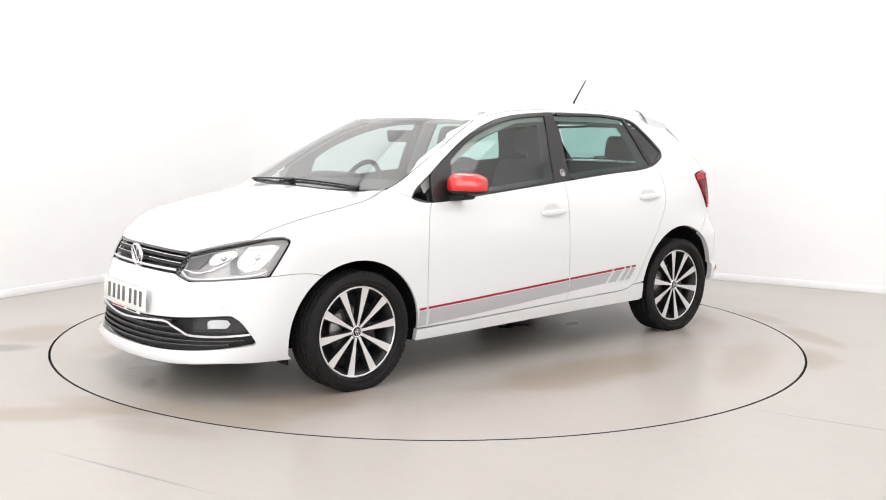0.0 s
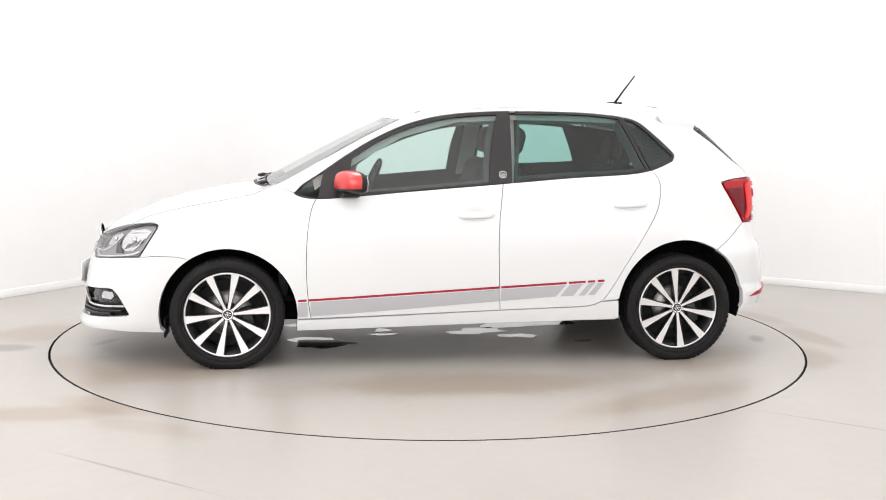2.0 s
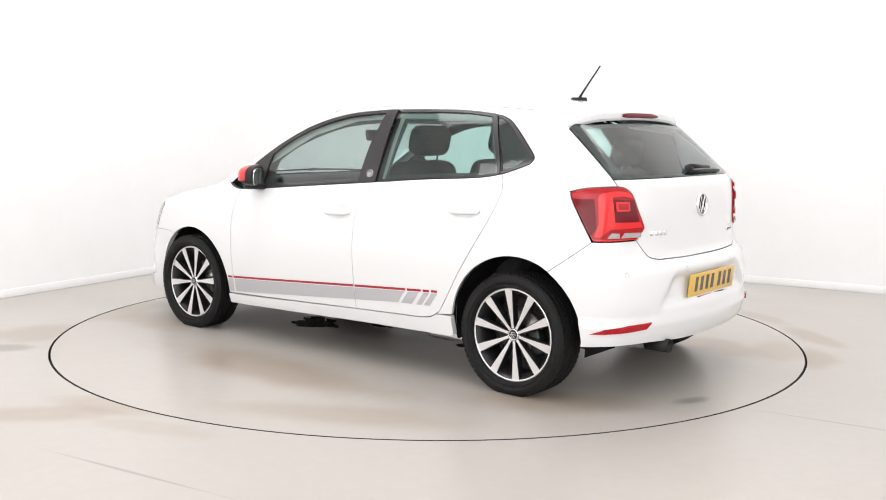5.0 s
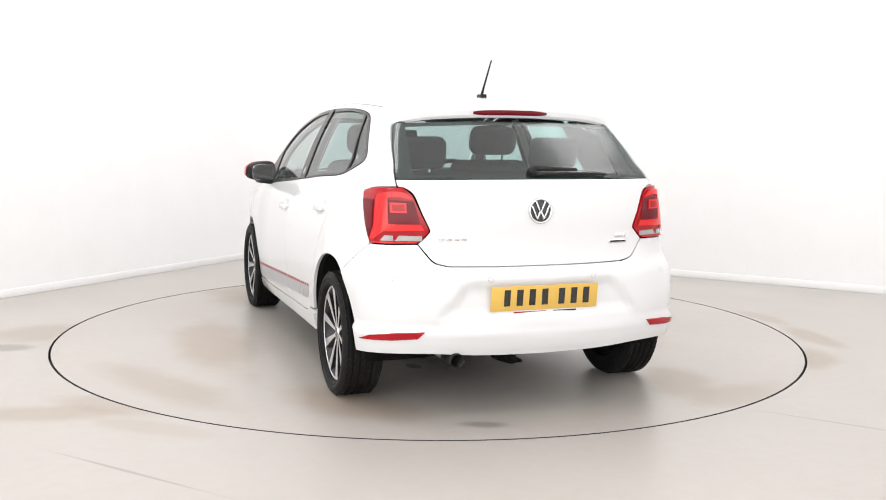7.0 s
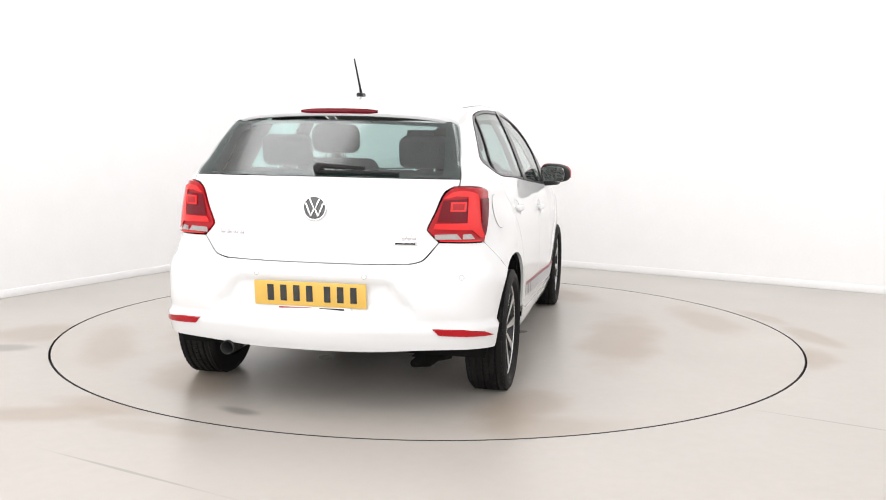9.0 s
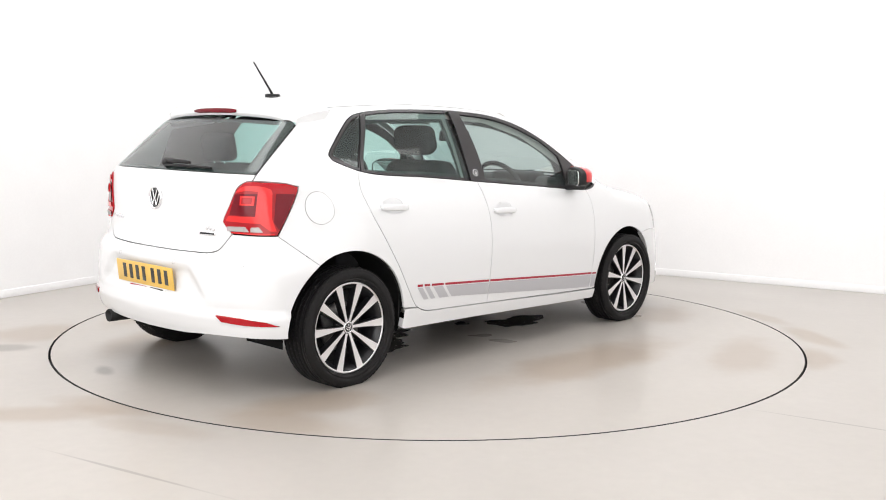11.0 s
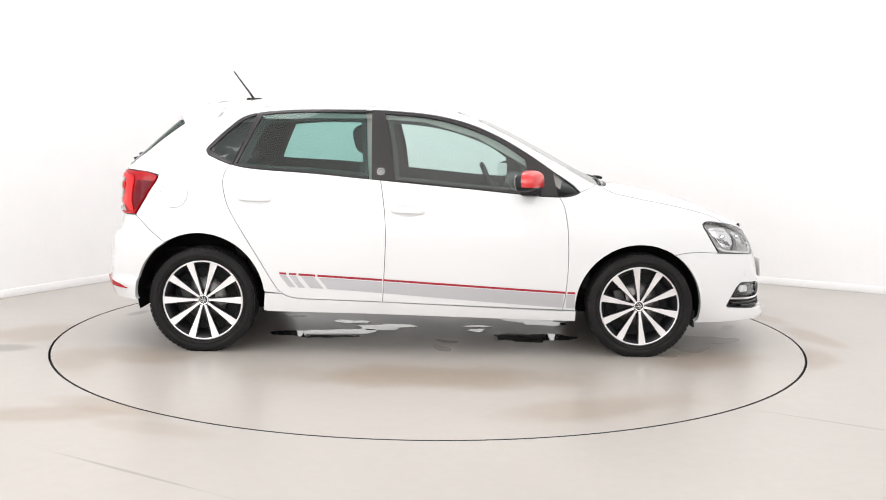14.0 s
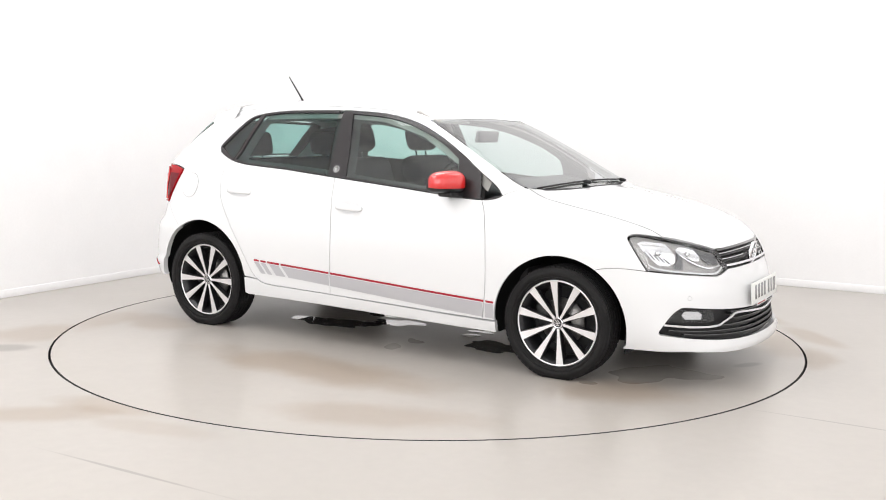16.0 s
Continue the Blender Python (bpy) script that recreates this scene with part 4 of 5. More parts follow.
def nose():
    inner = flow((0.0, 0.588), (0.2, 0.587), (0.330, 0.586)) + flow((0.40, 0.559), (0.44, 0.557), (0.579, 0.571), (0.752, 0.588))
    outer = swap("side", "front", wing_seam())
    arch = swap("side", "front", [p for p in ARCH_F if p[0] > SEAM_X + 0.005 and p[1] > 0.19][::-1])
    low = flow((0.83, 0.185), (0.70, 0.187), (0.57, 0.192), (0.40, 0.184), (0.2, 0.181), (0.0, 0.180))
    half = inner + outer[1:] + arch + low
    intake = flow((0.0, 0.372), (0.168, 0.378), (0.359, 0.389), (0.50, 0.402), (0.595, 0.411), (0.625, 0.402), (0.658, 0.368), (0.700, 0.292), (0.695, 0.274)) + flow((0.697, 0.275), (0.593, 0.262), (0.40, 0.243), (0.2, 0.236), (0.0, 0.235))[1:]
    hole = loop(intake, [(-a, z) for a, z in intake[::-1]])

    def relief(q):
        a, z = np.abs(q[:, 0]), q[:, 1]
        return 0.012 * np.clip((0.235 - z) / 0.02, 0, 1) * np.clip((0.6 - a) / 0.2, 0, 1)
    bump = panel("front_bumper", "front", loop(half, [(-a, z) for a, z in half[::-1]]), M_PAINT, car, holes=[hole], step=0.03, depth=0.03, relief=relief, gap=0.0012)
    back = loop([(a * 1.01, z) for a, z in intake], [(-a * 1.01, z) for a, z in intake[::-1]])
    panel("intake_backing", "front", back, M_TRIM, bump, step=0.05, lift=-0.045, depth=0, gap=-0.01)
    # slats of the lower intake
    for k, (a1, z0, z1) in enumerate(((0.34, 0.362, 0.368), (0.36, 0.330, 0.336), (0.42, 0.305, 0.308), (0.66, 0.278, 0.292), (0.60, 0.254, 0.274))):
        c = [(a, z0 + (z1 - z0) * (a / a1)**2) for a in np.linspace(-a1, a1, 15)]
        panel("intake_slat", "front", line_strip("front", c, 0.010), M_TRIM, bump, step=0.03, lift=-0.012, depth=0.03, gap=0)
        panel("slat_edge", "front", line_strip("front", [(a, z + 0.006) for a, z in c], 0.003), M_SLATEDGE, bump, step=0.03, lift=-0.010, depth=0, gap=0)
    strip = [(0.0, 0.346), (0.15, 0.355), (0.305, 0.366), (0.355, 0.350), (0.402, 0.331), (0.443, 0.315), (0.550, 0.315), (0.683, 0.326)]
    strip = strip[::-1] + [(-a, z) for a, z in strip[1:]]
    panel("chrome_strip", "front", line_strip("front", strip[:], 0.010), M_CHROME, bump, step=0.03, lift=0.002, depth=0.012, gap=0, label="bright chrome strip over the lower intake")
    for s in (1, -1):
        fog = loop([(s * a, z) for a, z in flow((0.452, 0.350), (0.462, 0.390), (0.49, 0.397), (0.628, 0.402), (0.650, 0.380), (0.676, 0.338)) + [(0.457, 0.334)]])
        surround = panel("fog_light", "front", fog, M_TRIM, bump, step=0.03, lift=-0.03, depth=0, gap=0, label="clear fog light in a black surround")
        panel("lens", "front", fog, M_LENS, surround, step=0.04, lift=-0.006, depth=0, gap=0)
        panel("fog_reflector", "front", loop([(s * a, z) for a, z in ((0.510, 0.350), (0.506, 0.374), (0.524, 0.389), (0.592, 0.391), (0.606, 0.372), (0.590, 0.352))]), M_REFLECT, surround, step=0.02, lift=-0.024, depth=0.005, gap=0)
        p = lay("front", [(s * 0.575, 0.458)])[0]
        n = Vector(normals(np.array([p]))[0])
        m = look(Vector(p) + n * 0.001, Vector(p) - n)
        part("parking_sensor", lathe(bmesh.new(), [(0.0105, 0.0008), (0.0118, 0.0008)], 24, m), M_SEAM, bump)
    # upper grille
    g = flow((0.0, 0.688), (0.15, 0.686), (0.28, 0.681), (0.364, 0.676)) + flow((0.364, 0.676), (0.350, 0.63), (0.330, 0.590)) + flow((0.330, 0.590), (0.2, 0.592), (0.0, 0.594))
    full = loop(g, [(-a, z) for a, z in g[::-1]])
    grille = panel("grille", "front", full, M_TRIM, car, step=0.04, lift=-0.03, depth=0, gap=-0.004, label="black slatted radiator grille with chrome lines")
    for z, d, mt, w in ((0.602, 0.006, M_CHROME, 0.010), (0.632, -0.004, M_TRIM, 0.012), (0.659, -0.004, M_TRIM, 0.012), (0.683, 0.0, M_BLACK, 0.010)):
        a1 = 0.338 + (z - 0.60) * 0.3
        c = [(a, z - 0.004 * (a / 0.35)**2 * (1 if z > 0.61 else 0)) for a in np.linspace(-a1, a1, 15)]
        panel("grille_bar", "front", line_strip("front", c, w), mt, grille, step=0.03, lift=d, depth=0.025, gap=0)
        if mt == M_TRIM:
            panel("bar_edge", "front", line_strip("front", [(a, zz + 0.007) for a, zz in c], 0.003), M_CHROME, grille, step=0.03, lift=d + 0.002, depth=0, gap=0)
    # head lamps: bowl, two reflectors, trims and a clear cover
    for s in (1, -1):
        def sg(*pts):
            return loop([(s * a, z) for a, z in flow(*pts, n=3)])
        out = loop([(s * a, z) for a, z in HEADLIGHT])
        lamp = panel("headlight", "front", out, M_LAMPGREY, car, step=0.03, lift=-0.028, depth=0, gap=0, label="clear headlight with twin reflectors and dark rim")
        ins = [tuple(p) for p in offset(out, 0.0045)]
        panel("rim", "front", out, M_BLACK, lamp, holes=[ins], step=0.03, lift=0.000, depth=0.010, gap=0.001)
        big = panel("reflector", "front", loop([(s * a, z) for a, z in ((0.618, 0.672), (0.655, 0.733), (0.765, 0.741), (0.792, 0.727), (0.752, 0.664), (0.705, 0.622), (0.655, 0.616), (0.622, 0.634))]), M_REFLECT, lamp, step=0.02, lift=-0.022, depth=0.012, gap=0, label="faceted silver reflector")
        panel("reflector", "front", loop([(s * a, z) for a, z in ((0.478, 0.668), (0.505, 0.702), (0.585, 0.714), (0.610, 0.700), (0.575, 0.668), (0.520, 0.640), (0.488, 0.640))]), M_REFLECT, lamp, step=0.02, lift=-0.022, depth=0.012, gap=0, label="faceted silver reflector")
        panel("divider", "front", loop([(s * a, z) for a, z in ((0.590, 0.600), (0.640, 0.603), (0.612, 0.640), (0.606, 0.690), (0.585, 0.655))]), M_LAMPMID, lamp, step=0.03, lift=-0.016, depth=0.01, gap=0)
        for k in range(5):
            panel("reflector_rib", "front", line_strip("front", [(s * (0.650 + 0.022 * k), 0.628 + 0.006 * k), (s * (0.675 + 0.022 * k), 0.655 + 0.008 * k)], 0.004), M_LAMPMID, big, step=0.02, lift=-0.018, depth=0.004, gap=0)
        panel("reflector_rib", "front", line_strip("front", [(s * 0.66, 0.715), (s * 0.72, 0.722), (s * 0.775, 0.722)], 0.005), M_WHITE, big, step=0.02, lift=-0.016, depth=0.004, gap=0)
        panel("inner_bezel", "front", loop([(s * a, z) for a, z in ((0.375, 0.662), (0.50, 0.700), (0.47, 0.652), (0.44, 0.622), (0.372, 0.614))]), M_LAMPMID, lamp, step=0.03, lift=-0.020, depth=0.006, gap=0)
        panel("light_strip", "front", line_strip("front", [(s * a, z) for a, z in ((0.356, 0.600), (0.40, 0.576), (0.46, 0.572), (0.58, 0.584), (0.70, 0.600), (0.745, 0.618))], 0.008), M_WHITE, lamp, step=0.03, lift=-0.012, depth=0.006, gap=0)
        panel("light_strip", "front", line_strip("front", [(s * a, z) for a, z in ((0.365, 0.612), (0.44, 0.600), (0.51, 0.618), (0.575, 0.655), (0.612, 0.690))], 0.006), M_CHROME, lamp, step=0.03, lift=-0.014, depth=0.006, gap=0)
        panel("lens", "front", [tuple(p) for p in offset(out, 0.004)], M_LENS, lamp, step=0.04, lift=0.000, depth=0, gap=0)
        for a, z, r in ((0.70, 0.680, 0.014), (0.550, 0.676, 0.012)):
            p = lay("front", [(s * a, z)])[0]
            n = Vector(normals(np.array([p]))[0])
            m = look(Vector(p) - n * 0.019, Vector(p) - n)
            part("bulb_cap", lathe(bmesh.new(), [(0.0, 0.012), (r * 0.6, 0.010), (r, 0.004), (r * 1.1, 0.0)], 20, m), M_CHROME, lamp)
    return bump, grille


def roundel(parent, m, r):
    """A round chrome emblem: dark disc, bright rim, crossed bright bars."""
    em = part("emblem", lathe(bmesh.new(), [(r * 0.82, 0.0), (r * 0.84, 0.007), (r * 0.92, 0.010), (r, 0.006), (r, -0.004)], 40, m), M_CHROME, parent, "round chrome emblem with a dark centre")
    part("emblem_disc", disc(bmesh.new(), r * 0.86, 36, m @ pose(0, 0, 0.002)), M_BLACK, em)
    for x, y, a, ln in ((-0.21, 0.30, 22, 0.92), (0.21, 0.30, -22, 0.92), (-0.52, -0.08, 22, 1.05), (0.52, -0.08, -22, 1.05), (-0.17, -0.36, -22, 0.62), (0.17, -0.36, 22, 0.62)):
        part("emblem_bar", box(bmesh.new(), r * 0.13, r * ln, 0.006, m @ pose(x * r, y * r, 0.005, 0, 0, a), 0.0015), M_CHROME, em)


def plate(parent, m, mat, label, w=0.52, h=0.111):
    pl = part("number_plate", box(bmesh.new(), w, h, 0.006, m, 0.002), mat, parent, label)
    x = -w * 0.40
    for i in range(7):
        bw = 0.050
        part("plate_bar", box(bmesh.new(), bw * 0.60, h * 0.66, 0.001, m @ pose(x + bw / 2, 0.003, 0.0035)), M_BLACK, pl)
        x += 0.0605 + (0.022 if i == 3 else 0)
    part("plate_strip", box(bmesh.new(), w * 0.66, 0.016, 0.005, m @ pose(0.02, -h / 2 - 0.009, -0.0005), 0.001), M_WHITE, pl)
    part("plate_bar", box(bmesh.new(), w * 0.3, 0.007, 0.001, m @ pose(-0.07, -h / 2 - 0.009, 0.0025)), M_STRIPE_RED, pl)
    part("plate_bar", box(bmesh.new(), w * 0.22, 0.007, 0.001, m @ pose(0.10, -h / 2 - 0.009, 0.0025)), M_TRIM, pl)


def wheel(x, s, phase):
    """A ten-spoke alloy wheel; s: 1 on the car's left, -1 on its right."""
    z0, size = (0.288, 0.984) if x > 0 else (0.292, 0.994)
    m = pose(x, s * 0.735, z0, -90 * s) @ Matrix.Diagonal((size, size, 1, 1))
    mt = m
    m = m @ Matrix.Diagonal((0.975, 0.975, 1, 1))
    # local z points outward
    rim = part("wheel", lathe(bmesh.new(), [(0.205, -0.10), (0.196, -0.09), (0.19, -0.02), (0.205, 0.045), (0.222, 0.062), (0.226, 0.066), (0.233, 0.066), (0.236, 0.060), (0.236, -0.1)], 72, m), M_DARKALLOY, car, "ten-spoke two-tone alloy wheel")
    part("rim_edge", lathe(bmesh.new(), [(0.2245, 0.064), (0.226, 0.0675), (0.234, 0.0675), (0.2365, 0.0625)], 80, m), M_ALLOY, rim)
    tyre = [(0.205, -0.10), (0.255, -0.107), (0.280, -0.100), (0.294, -0.085), (0.3, -0.065)]
    for k in (-0.045, -0.015, 0.015, 0.045):
        tyre += [(0.3, k - 0.005), (0.293, k - 0.004), (0.293, k + 0.004), (0.3, k + 0.005)]
    tyre += [(0.3, 0.062), (0.296, 0.076), (0.287, 0.086), (0.284, 0.0855), (0.281, 0.0885), (0.268, 0.0915), (0.252, 0.0905), (0.2515, 0.0885), (0.249, 0.0885), (0.2485, 0.0905), (0.241, 0.086), (0.235, 0.078), (0.2305, 0.068), (0.229, 0.05)]
    bm = lathe(bmesh.new(), tyre, 96, mt)
    for v in bm.verts:
        v.co.z = max(v.co.z, 0.0015)
    part("tyre", bm, M_RUBBER, rim, "black rubber tyre with worn tread")
    # rows of slanted tread blocks on the ribs
    rnd, blocks = random.Random(7), bmesh.new()
    for band, (w, width, skew, count) in enumerate(((-0.066, 0.026, 16, 66), (-0.03, 0.019, 24, 72), (0.0, 0.019, -24, 72), (0.03, 0.019, 24, 72), (0.064, 0.028, -16, 66))):
        for i in range(count):
            box(blocks, 2 * math.pi * 0.3 / count * 0.80, width, 0.006, mt @ pose(0, 0, 0, 0, 0, 360 * (i + 0.31 * band) / count) @ pose(0.2985 - (0.0035 if abs(w) > 0.05 else 0), 0, w, 0, 90 + (14 if w > 0.05 else -14 if w < -0.05 else 0), 0) @ pose(0, 0, 0, 0, 0, 90 + skew * 0.5))
    for v in blocks.verts:
        v.co.z = max(v.co.z, 0.001)
    tagged(part("tread", blocks, M_RUBBER, rim), kind="stuff")
    part("brake_disc", lathe(bmesh.new(), [(0.05, -0.005), (0.128, -0.005), (0.128, -0.02), (0.05, -0.02)], 48, m), M_STEEL, rim)
    part("caliper", box(bmesh.new(), 0.07, 0.13, 0.06, m @ pose(-0.105, 0.03, -0.01, 0, 0, 15), 0.012), M_STEELDARK, rim)
    part("backing", disc(bmesh.new(), 0.2, 48, m @ pose(0, 0, -0.06)), M_GAP, rim)
    outline = [(0.028, -0.0095), (0.09, -0.0130), (0.17, -0.0200), (0.226, -0.0255), (0.226, 0.0255), (0.17, 0.0200), (0.09, 0.0130), (0.028, 0.0095)]
    face = [(0.033, -0.0078), (0.05, -0.0066), (0.09, -0.0090), (0.17, -0.0160), (0.2275, -0.0215), (0.2275, 0.0215), (0.17, 0.0160), (0.09, 0.0090), (0.05, 0.0066), (0.033, 0.0078)]

    def dish(bm):
        for v in bm.verts:
            v.co.z += 0.014 * v.co.x / 0.226 - 0.006
        return bm
    spoke, land = dish(prism(bmesh.new(), outline, 0.018, 0.0555)), dish(prism(bmesh.new(), face, 0.054, 0.0572))
    meshes = []
    for nm, bm, mt in (("spoke", spoke, M_DARKALLOY), ("spoke_face", land, M_ALLOY)):
        me = bpy.data.meshes.new(nm)
        bm.to_mesh(me)
        bm.free()
        me.materials.append(mt)
        meshes.append(me)
    for i in range(10):
        for me in meshes:
            ob = new(me.name.split(".")[0], me)
            ob.parent = rim
            ob.matrix_basis = m @ pose(0, 0, 0, 0, 0, 36 * i + phase)
    part("hub", lathe(bmesh.new(), [(0.0, 0.05), (0.034, 0.05), (0.040, 0.045), (0.043, 0.02)], 32, m), M_DARKALLOY, rim)
    part("hub_cap", lathe(bmesh.new(), [(0.0, 0.056), (0.024, 0.0555), (0.027, 0.0575), (0.031, 0.056), (0.032, 0.045)], 32, m), M_CHROME, rim, "round chrome hub cap")
    part("hub_disc", disc(bmesh.new(), 0.023, 28, m @ pose(0, 0, 0.0568)), M_STEELDARK, rim)
    for hx, hy, a, ln in ((-0.0048, 0.008, 22, 0.022), (0.0048, 0.008, -22, 0.022), (-0.012, -0.002, 22, 0.026), (0.012, -0.002, -22, 0.026), (-0.0042, -0.0085, -22, 0.016), (0.0042, -0.0085, 22, 0.016)):
        part("hub_bar", box(bmesh.new(), 0.0034, ln, 0.002, m @ pose(0, 0, 0, 0, 0, 40 + phase) @ pose(hx, hy, 0.0575, 0, 0, a)), M_CHROME, rim)
    for i in range(5):
        part("wheel_bolt", lathe(bmesh.new(), [(0.0, 0.034), (0.009, 0.033), (0.010, 0.026), (0.010, 0.0)], 6, m @ pose(0, 0, 0, 0, 0, 72 * i + 18 + phase) @ pose(0.052, 0, 0)), M_STEELDARK, rim)
    # dark liner of the arch
    bm = bmesh.new()
    cx, cz, r = (1.232, 0.277, ARCH + 0.004) if x > 0 else (-1.248, 0.312, ARCH + 0.008)
    arcp = [(cx + r * math.cos(radians(a)), cz + r * math.sin(radians(a))) for a in range(-14, 195, 3)]
    skin_y = np.nan_to_num(lay("side", arcp)[:, 1], nan=0.70) - 0.02
    rows = [[bm.verts.new((px, s * min(y, lim), pz)) for (px, pz), lim in zip(arcp, skin_y)] for y in (0.80, 0.46)]
    for i in range(len(arcp) - 1):
        bm.faces.new((rows[0][i], rows[0][i + 1], rows[1][i + 1], rows[1][i])).smooth = True
    bm.faces.new(rows[1])
    part("arch_liner", bm, M_UNDER, car)


def underside():
    bm = bmesh.new()
    box(bm, 3.2, 0.90, 0.12, pose(0.15, 0, 0.25), 0.02)
    for s in (1, -1):
        box(bm, 1.70, 0.36, 0.09, pose(0, s * 0.60, 0.282), 0.015)
    part("underbody", bm, M_UNDER, car)
    bm = bmesh.new()
    tube(bm, [(-0.6, 0.2, 0.21), (-1.2, 0.25, 0.23), (-1.5, 0.40, 0.26), (-1.745, 0.405, 0.265)], 0.028, 16)
    part("exhaust_pipe", bm, M_STEEL, car)
    tip = part("exhaust_tip", lathe(bmesh.new(), [(0.0, -0.1), (0.029, -0.1), (0.029, 0.0), (0.033, 0.0), (0.034, -0.12), (0.029, -0.12)], 28, pose(-1.868, 0.405, 0.268, 0, -90, 0)), M_SOOT, car, "dark steel exhaust tip")
    part("silencer", box(bmesh.new(), 0.22, 0.62, 0.13, pose(-1.58, -0.12, 0.335), 0.05, 3), M_STEEL, car)
    part("rear_axle", tube(bmesh.new(), [(-1.235, -0.6, 0.27), (-1.235, 0.6, 0.27)], 0.035, 12), M_UNDER, car)
    part("engine_guard", box(bmesh.new(), 0.6, 0.9, 0.06, pose(1.55, 0, 0.19), 0.02), M_UNDER, car)
    for s in (1, -1):
        part("mud_flap", box(bmesh.new(), 0.012, 0.15, 0.10, pose(1.57, s * 0.62, 0.20, 0, 0, 0), 0.004), M_TRIM, car)


def mirrors():
    """Each mirror: a shell blunt in front and cut off behind, its cap red above and its foot black below."""
    def shell(m, k, front, back):
        bm = bmesh.new()
        bmesh.ops.create_uvsphere(bm, u_segments=40, v_segments=26, radius=1)
        def squared(a, e):
            return math.copysign(abs(a)**e, a)
        for v in bm.verts:
            x, y, z = v.co
            x, y, z = squared(x, 0.85), squared(y, 0.62), squared(z, 0.62)
            v.co = (x * (front if x > 0 else back), y * 0.112 * k, z * (0.064 if z > 0 else 0.060) * k * (1 - 0.10 * y * m[1][1]) + 0.006 * (1 - y * y))
        return bm
    for s in (1, -1):
        m = pose(0.572, s * 0.840, 0.980, 0, -3, s * 31)
        mm = [[0, 0], [0, s]]
        bm = shell(mm, 1.0, 0.092, 0.004)
        for co, no in (((0, 0, -0.016), (0.12, 0, 1)), ((0.004, 0, 0), (1, -0.22 * s, 0))):
            bmesh.ops.bisect_plane(bm, geom=bm.verts[:] + bm.edges[:] + bm.faces[:], plane_co=co, plane_no=no, clear_inner=True)
        bmesh.ops.transform(bm, matrix=m, verts=bm.verts)
        cap = part("door_mirror", smooth(bm), M_RED, car, "glossy red door mirror cap on black base")
        bm = shell(mm, 0.965, 0.086, 0.022)
        bmesh.ops.bisect_plane(bm, geom=bm.verts[:] + bm.edges[:] + bm.faces[:], plane_co=(-0.018, 0, 0), plane_no=(1, 0, 0), clear_inner=True)
        bmesh.ops.transform(bm, matrix=m, verts=bm.verts)
        part("mirror_housing", smooth(bm), M_TRIM, cap)
        face = [(math.copysign(abs(math.cos(a))**0.55, math.cos(a)) * 0.095, math.copysign(abs(math.sin(a))**0.55, math.sin(a)) * 0.049) for a in np.linspace(0, 2 * math.pi, 40, endpoint=False)]
        part("mirror_glass", prism(bmesh.new(), face, 0.0, 0.004, m @ pose(-0.016, 0, 0.003) @ pose(0, 0, 0, 90, 0, -90), 0.0015), M_MIRROR, cap)
        part("mirror_arm", box(bmesh.new(), 0.10, 0.13, 0.034, pose(0.600, s * 0.805, 0.922, s * 6, 0, s * 10), 0.012), M_TRIM, cap)


def spoiler(gate):
    bm = bmesh.new()
    rows = []
    for i in range(25):
        y = -0.565 + 1.13 * i / 24
        e = abs(y) / 0.565
        back = 0.10 * y * y + 0.05 * e**8
        dz = -0.085 * y * y - 0.035 * e**10
        prof = [(-1.235, 1.424), (-1.315, 1.413), (-1.385, 1.398), (-1.447, 1.379), (-1.455, 1.373), (-1.458, 1.364), (-1.457, 1.342), (-1.450, 1.329), (-1.425, 1.326), (-1.38, 1.332), (-1.30, 1.35)]
        rows.append([bm.verts.new((x + back, y, z + dz)) for x, z in prof])
    for a, b in zip(rows[:-1], rows[1:]):
        for i in range(len(a) - 1):
            bm.faces.new((a[i], a[i + 1], b[i + 1], b[i]))
    for r in (rows[0], rows[-1]):
        bm.faces.new(r)
    bmesh.ops.recalc_face_normals(bm, faces=bm.faces)
    sp = part("roof_spoiler", bm, M_PAINT, gate)
    bm = bmesh.new()
    rows = []
    for i in range(15):
        y = -0.19 + 0.38 * i / 14
        back, dz = 0.10 * y * y, -0.085 * y * y
        w = 0.011 * (1 - (abs(y) / 0.19)**6 * 0.6)
        rows.append([bm.verts.new((x + back, y, z + dz)) for x, z in ((-1.456, 1.354 + w), (-1.464, 1.352 + w * 0.8), (-1.463, 1.352 - w), (-1.452, 1.350 - w))])
    for a, b in zip(rows[:-1], rows[1:]):
        for i in range(3):
            bm.faces.new((a[i], a[i + 1], b[i + 1], b[i])).smooth = True
    bmesh.ops.recalc_face_normals(bm, faces=bm.faces)
    part("high_brake_light", bm, M_LAMPDARK, gate, "dark red high brake light")


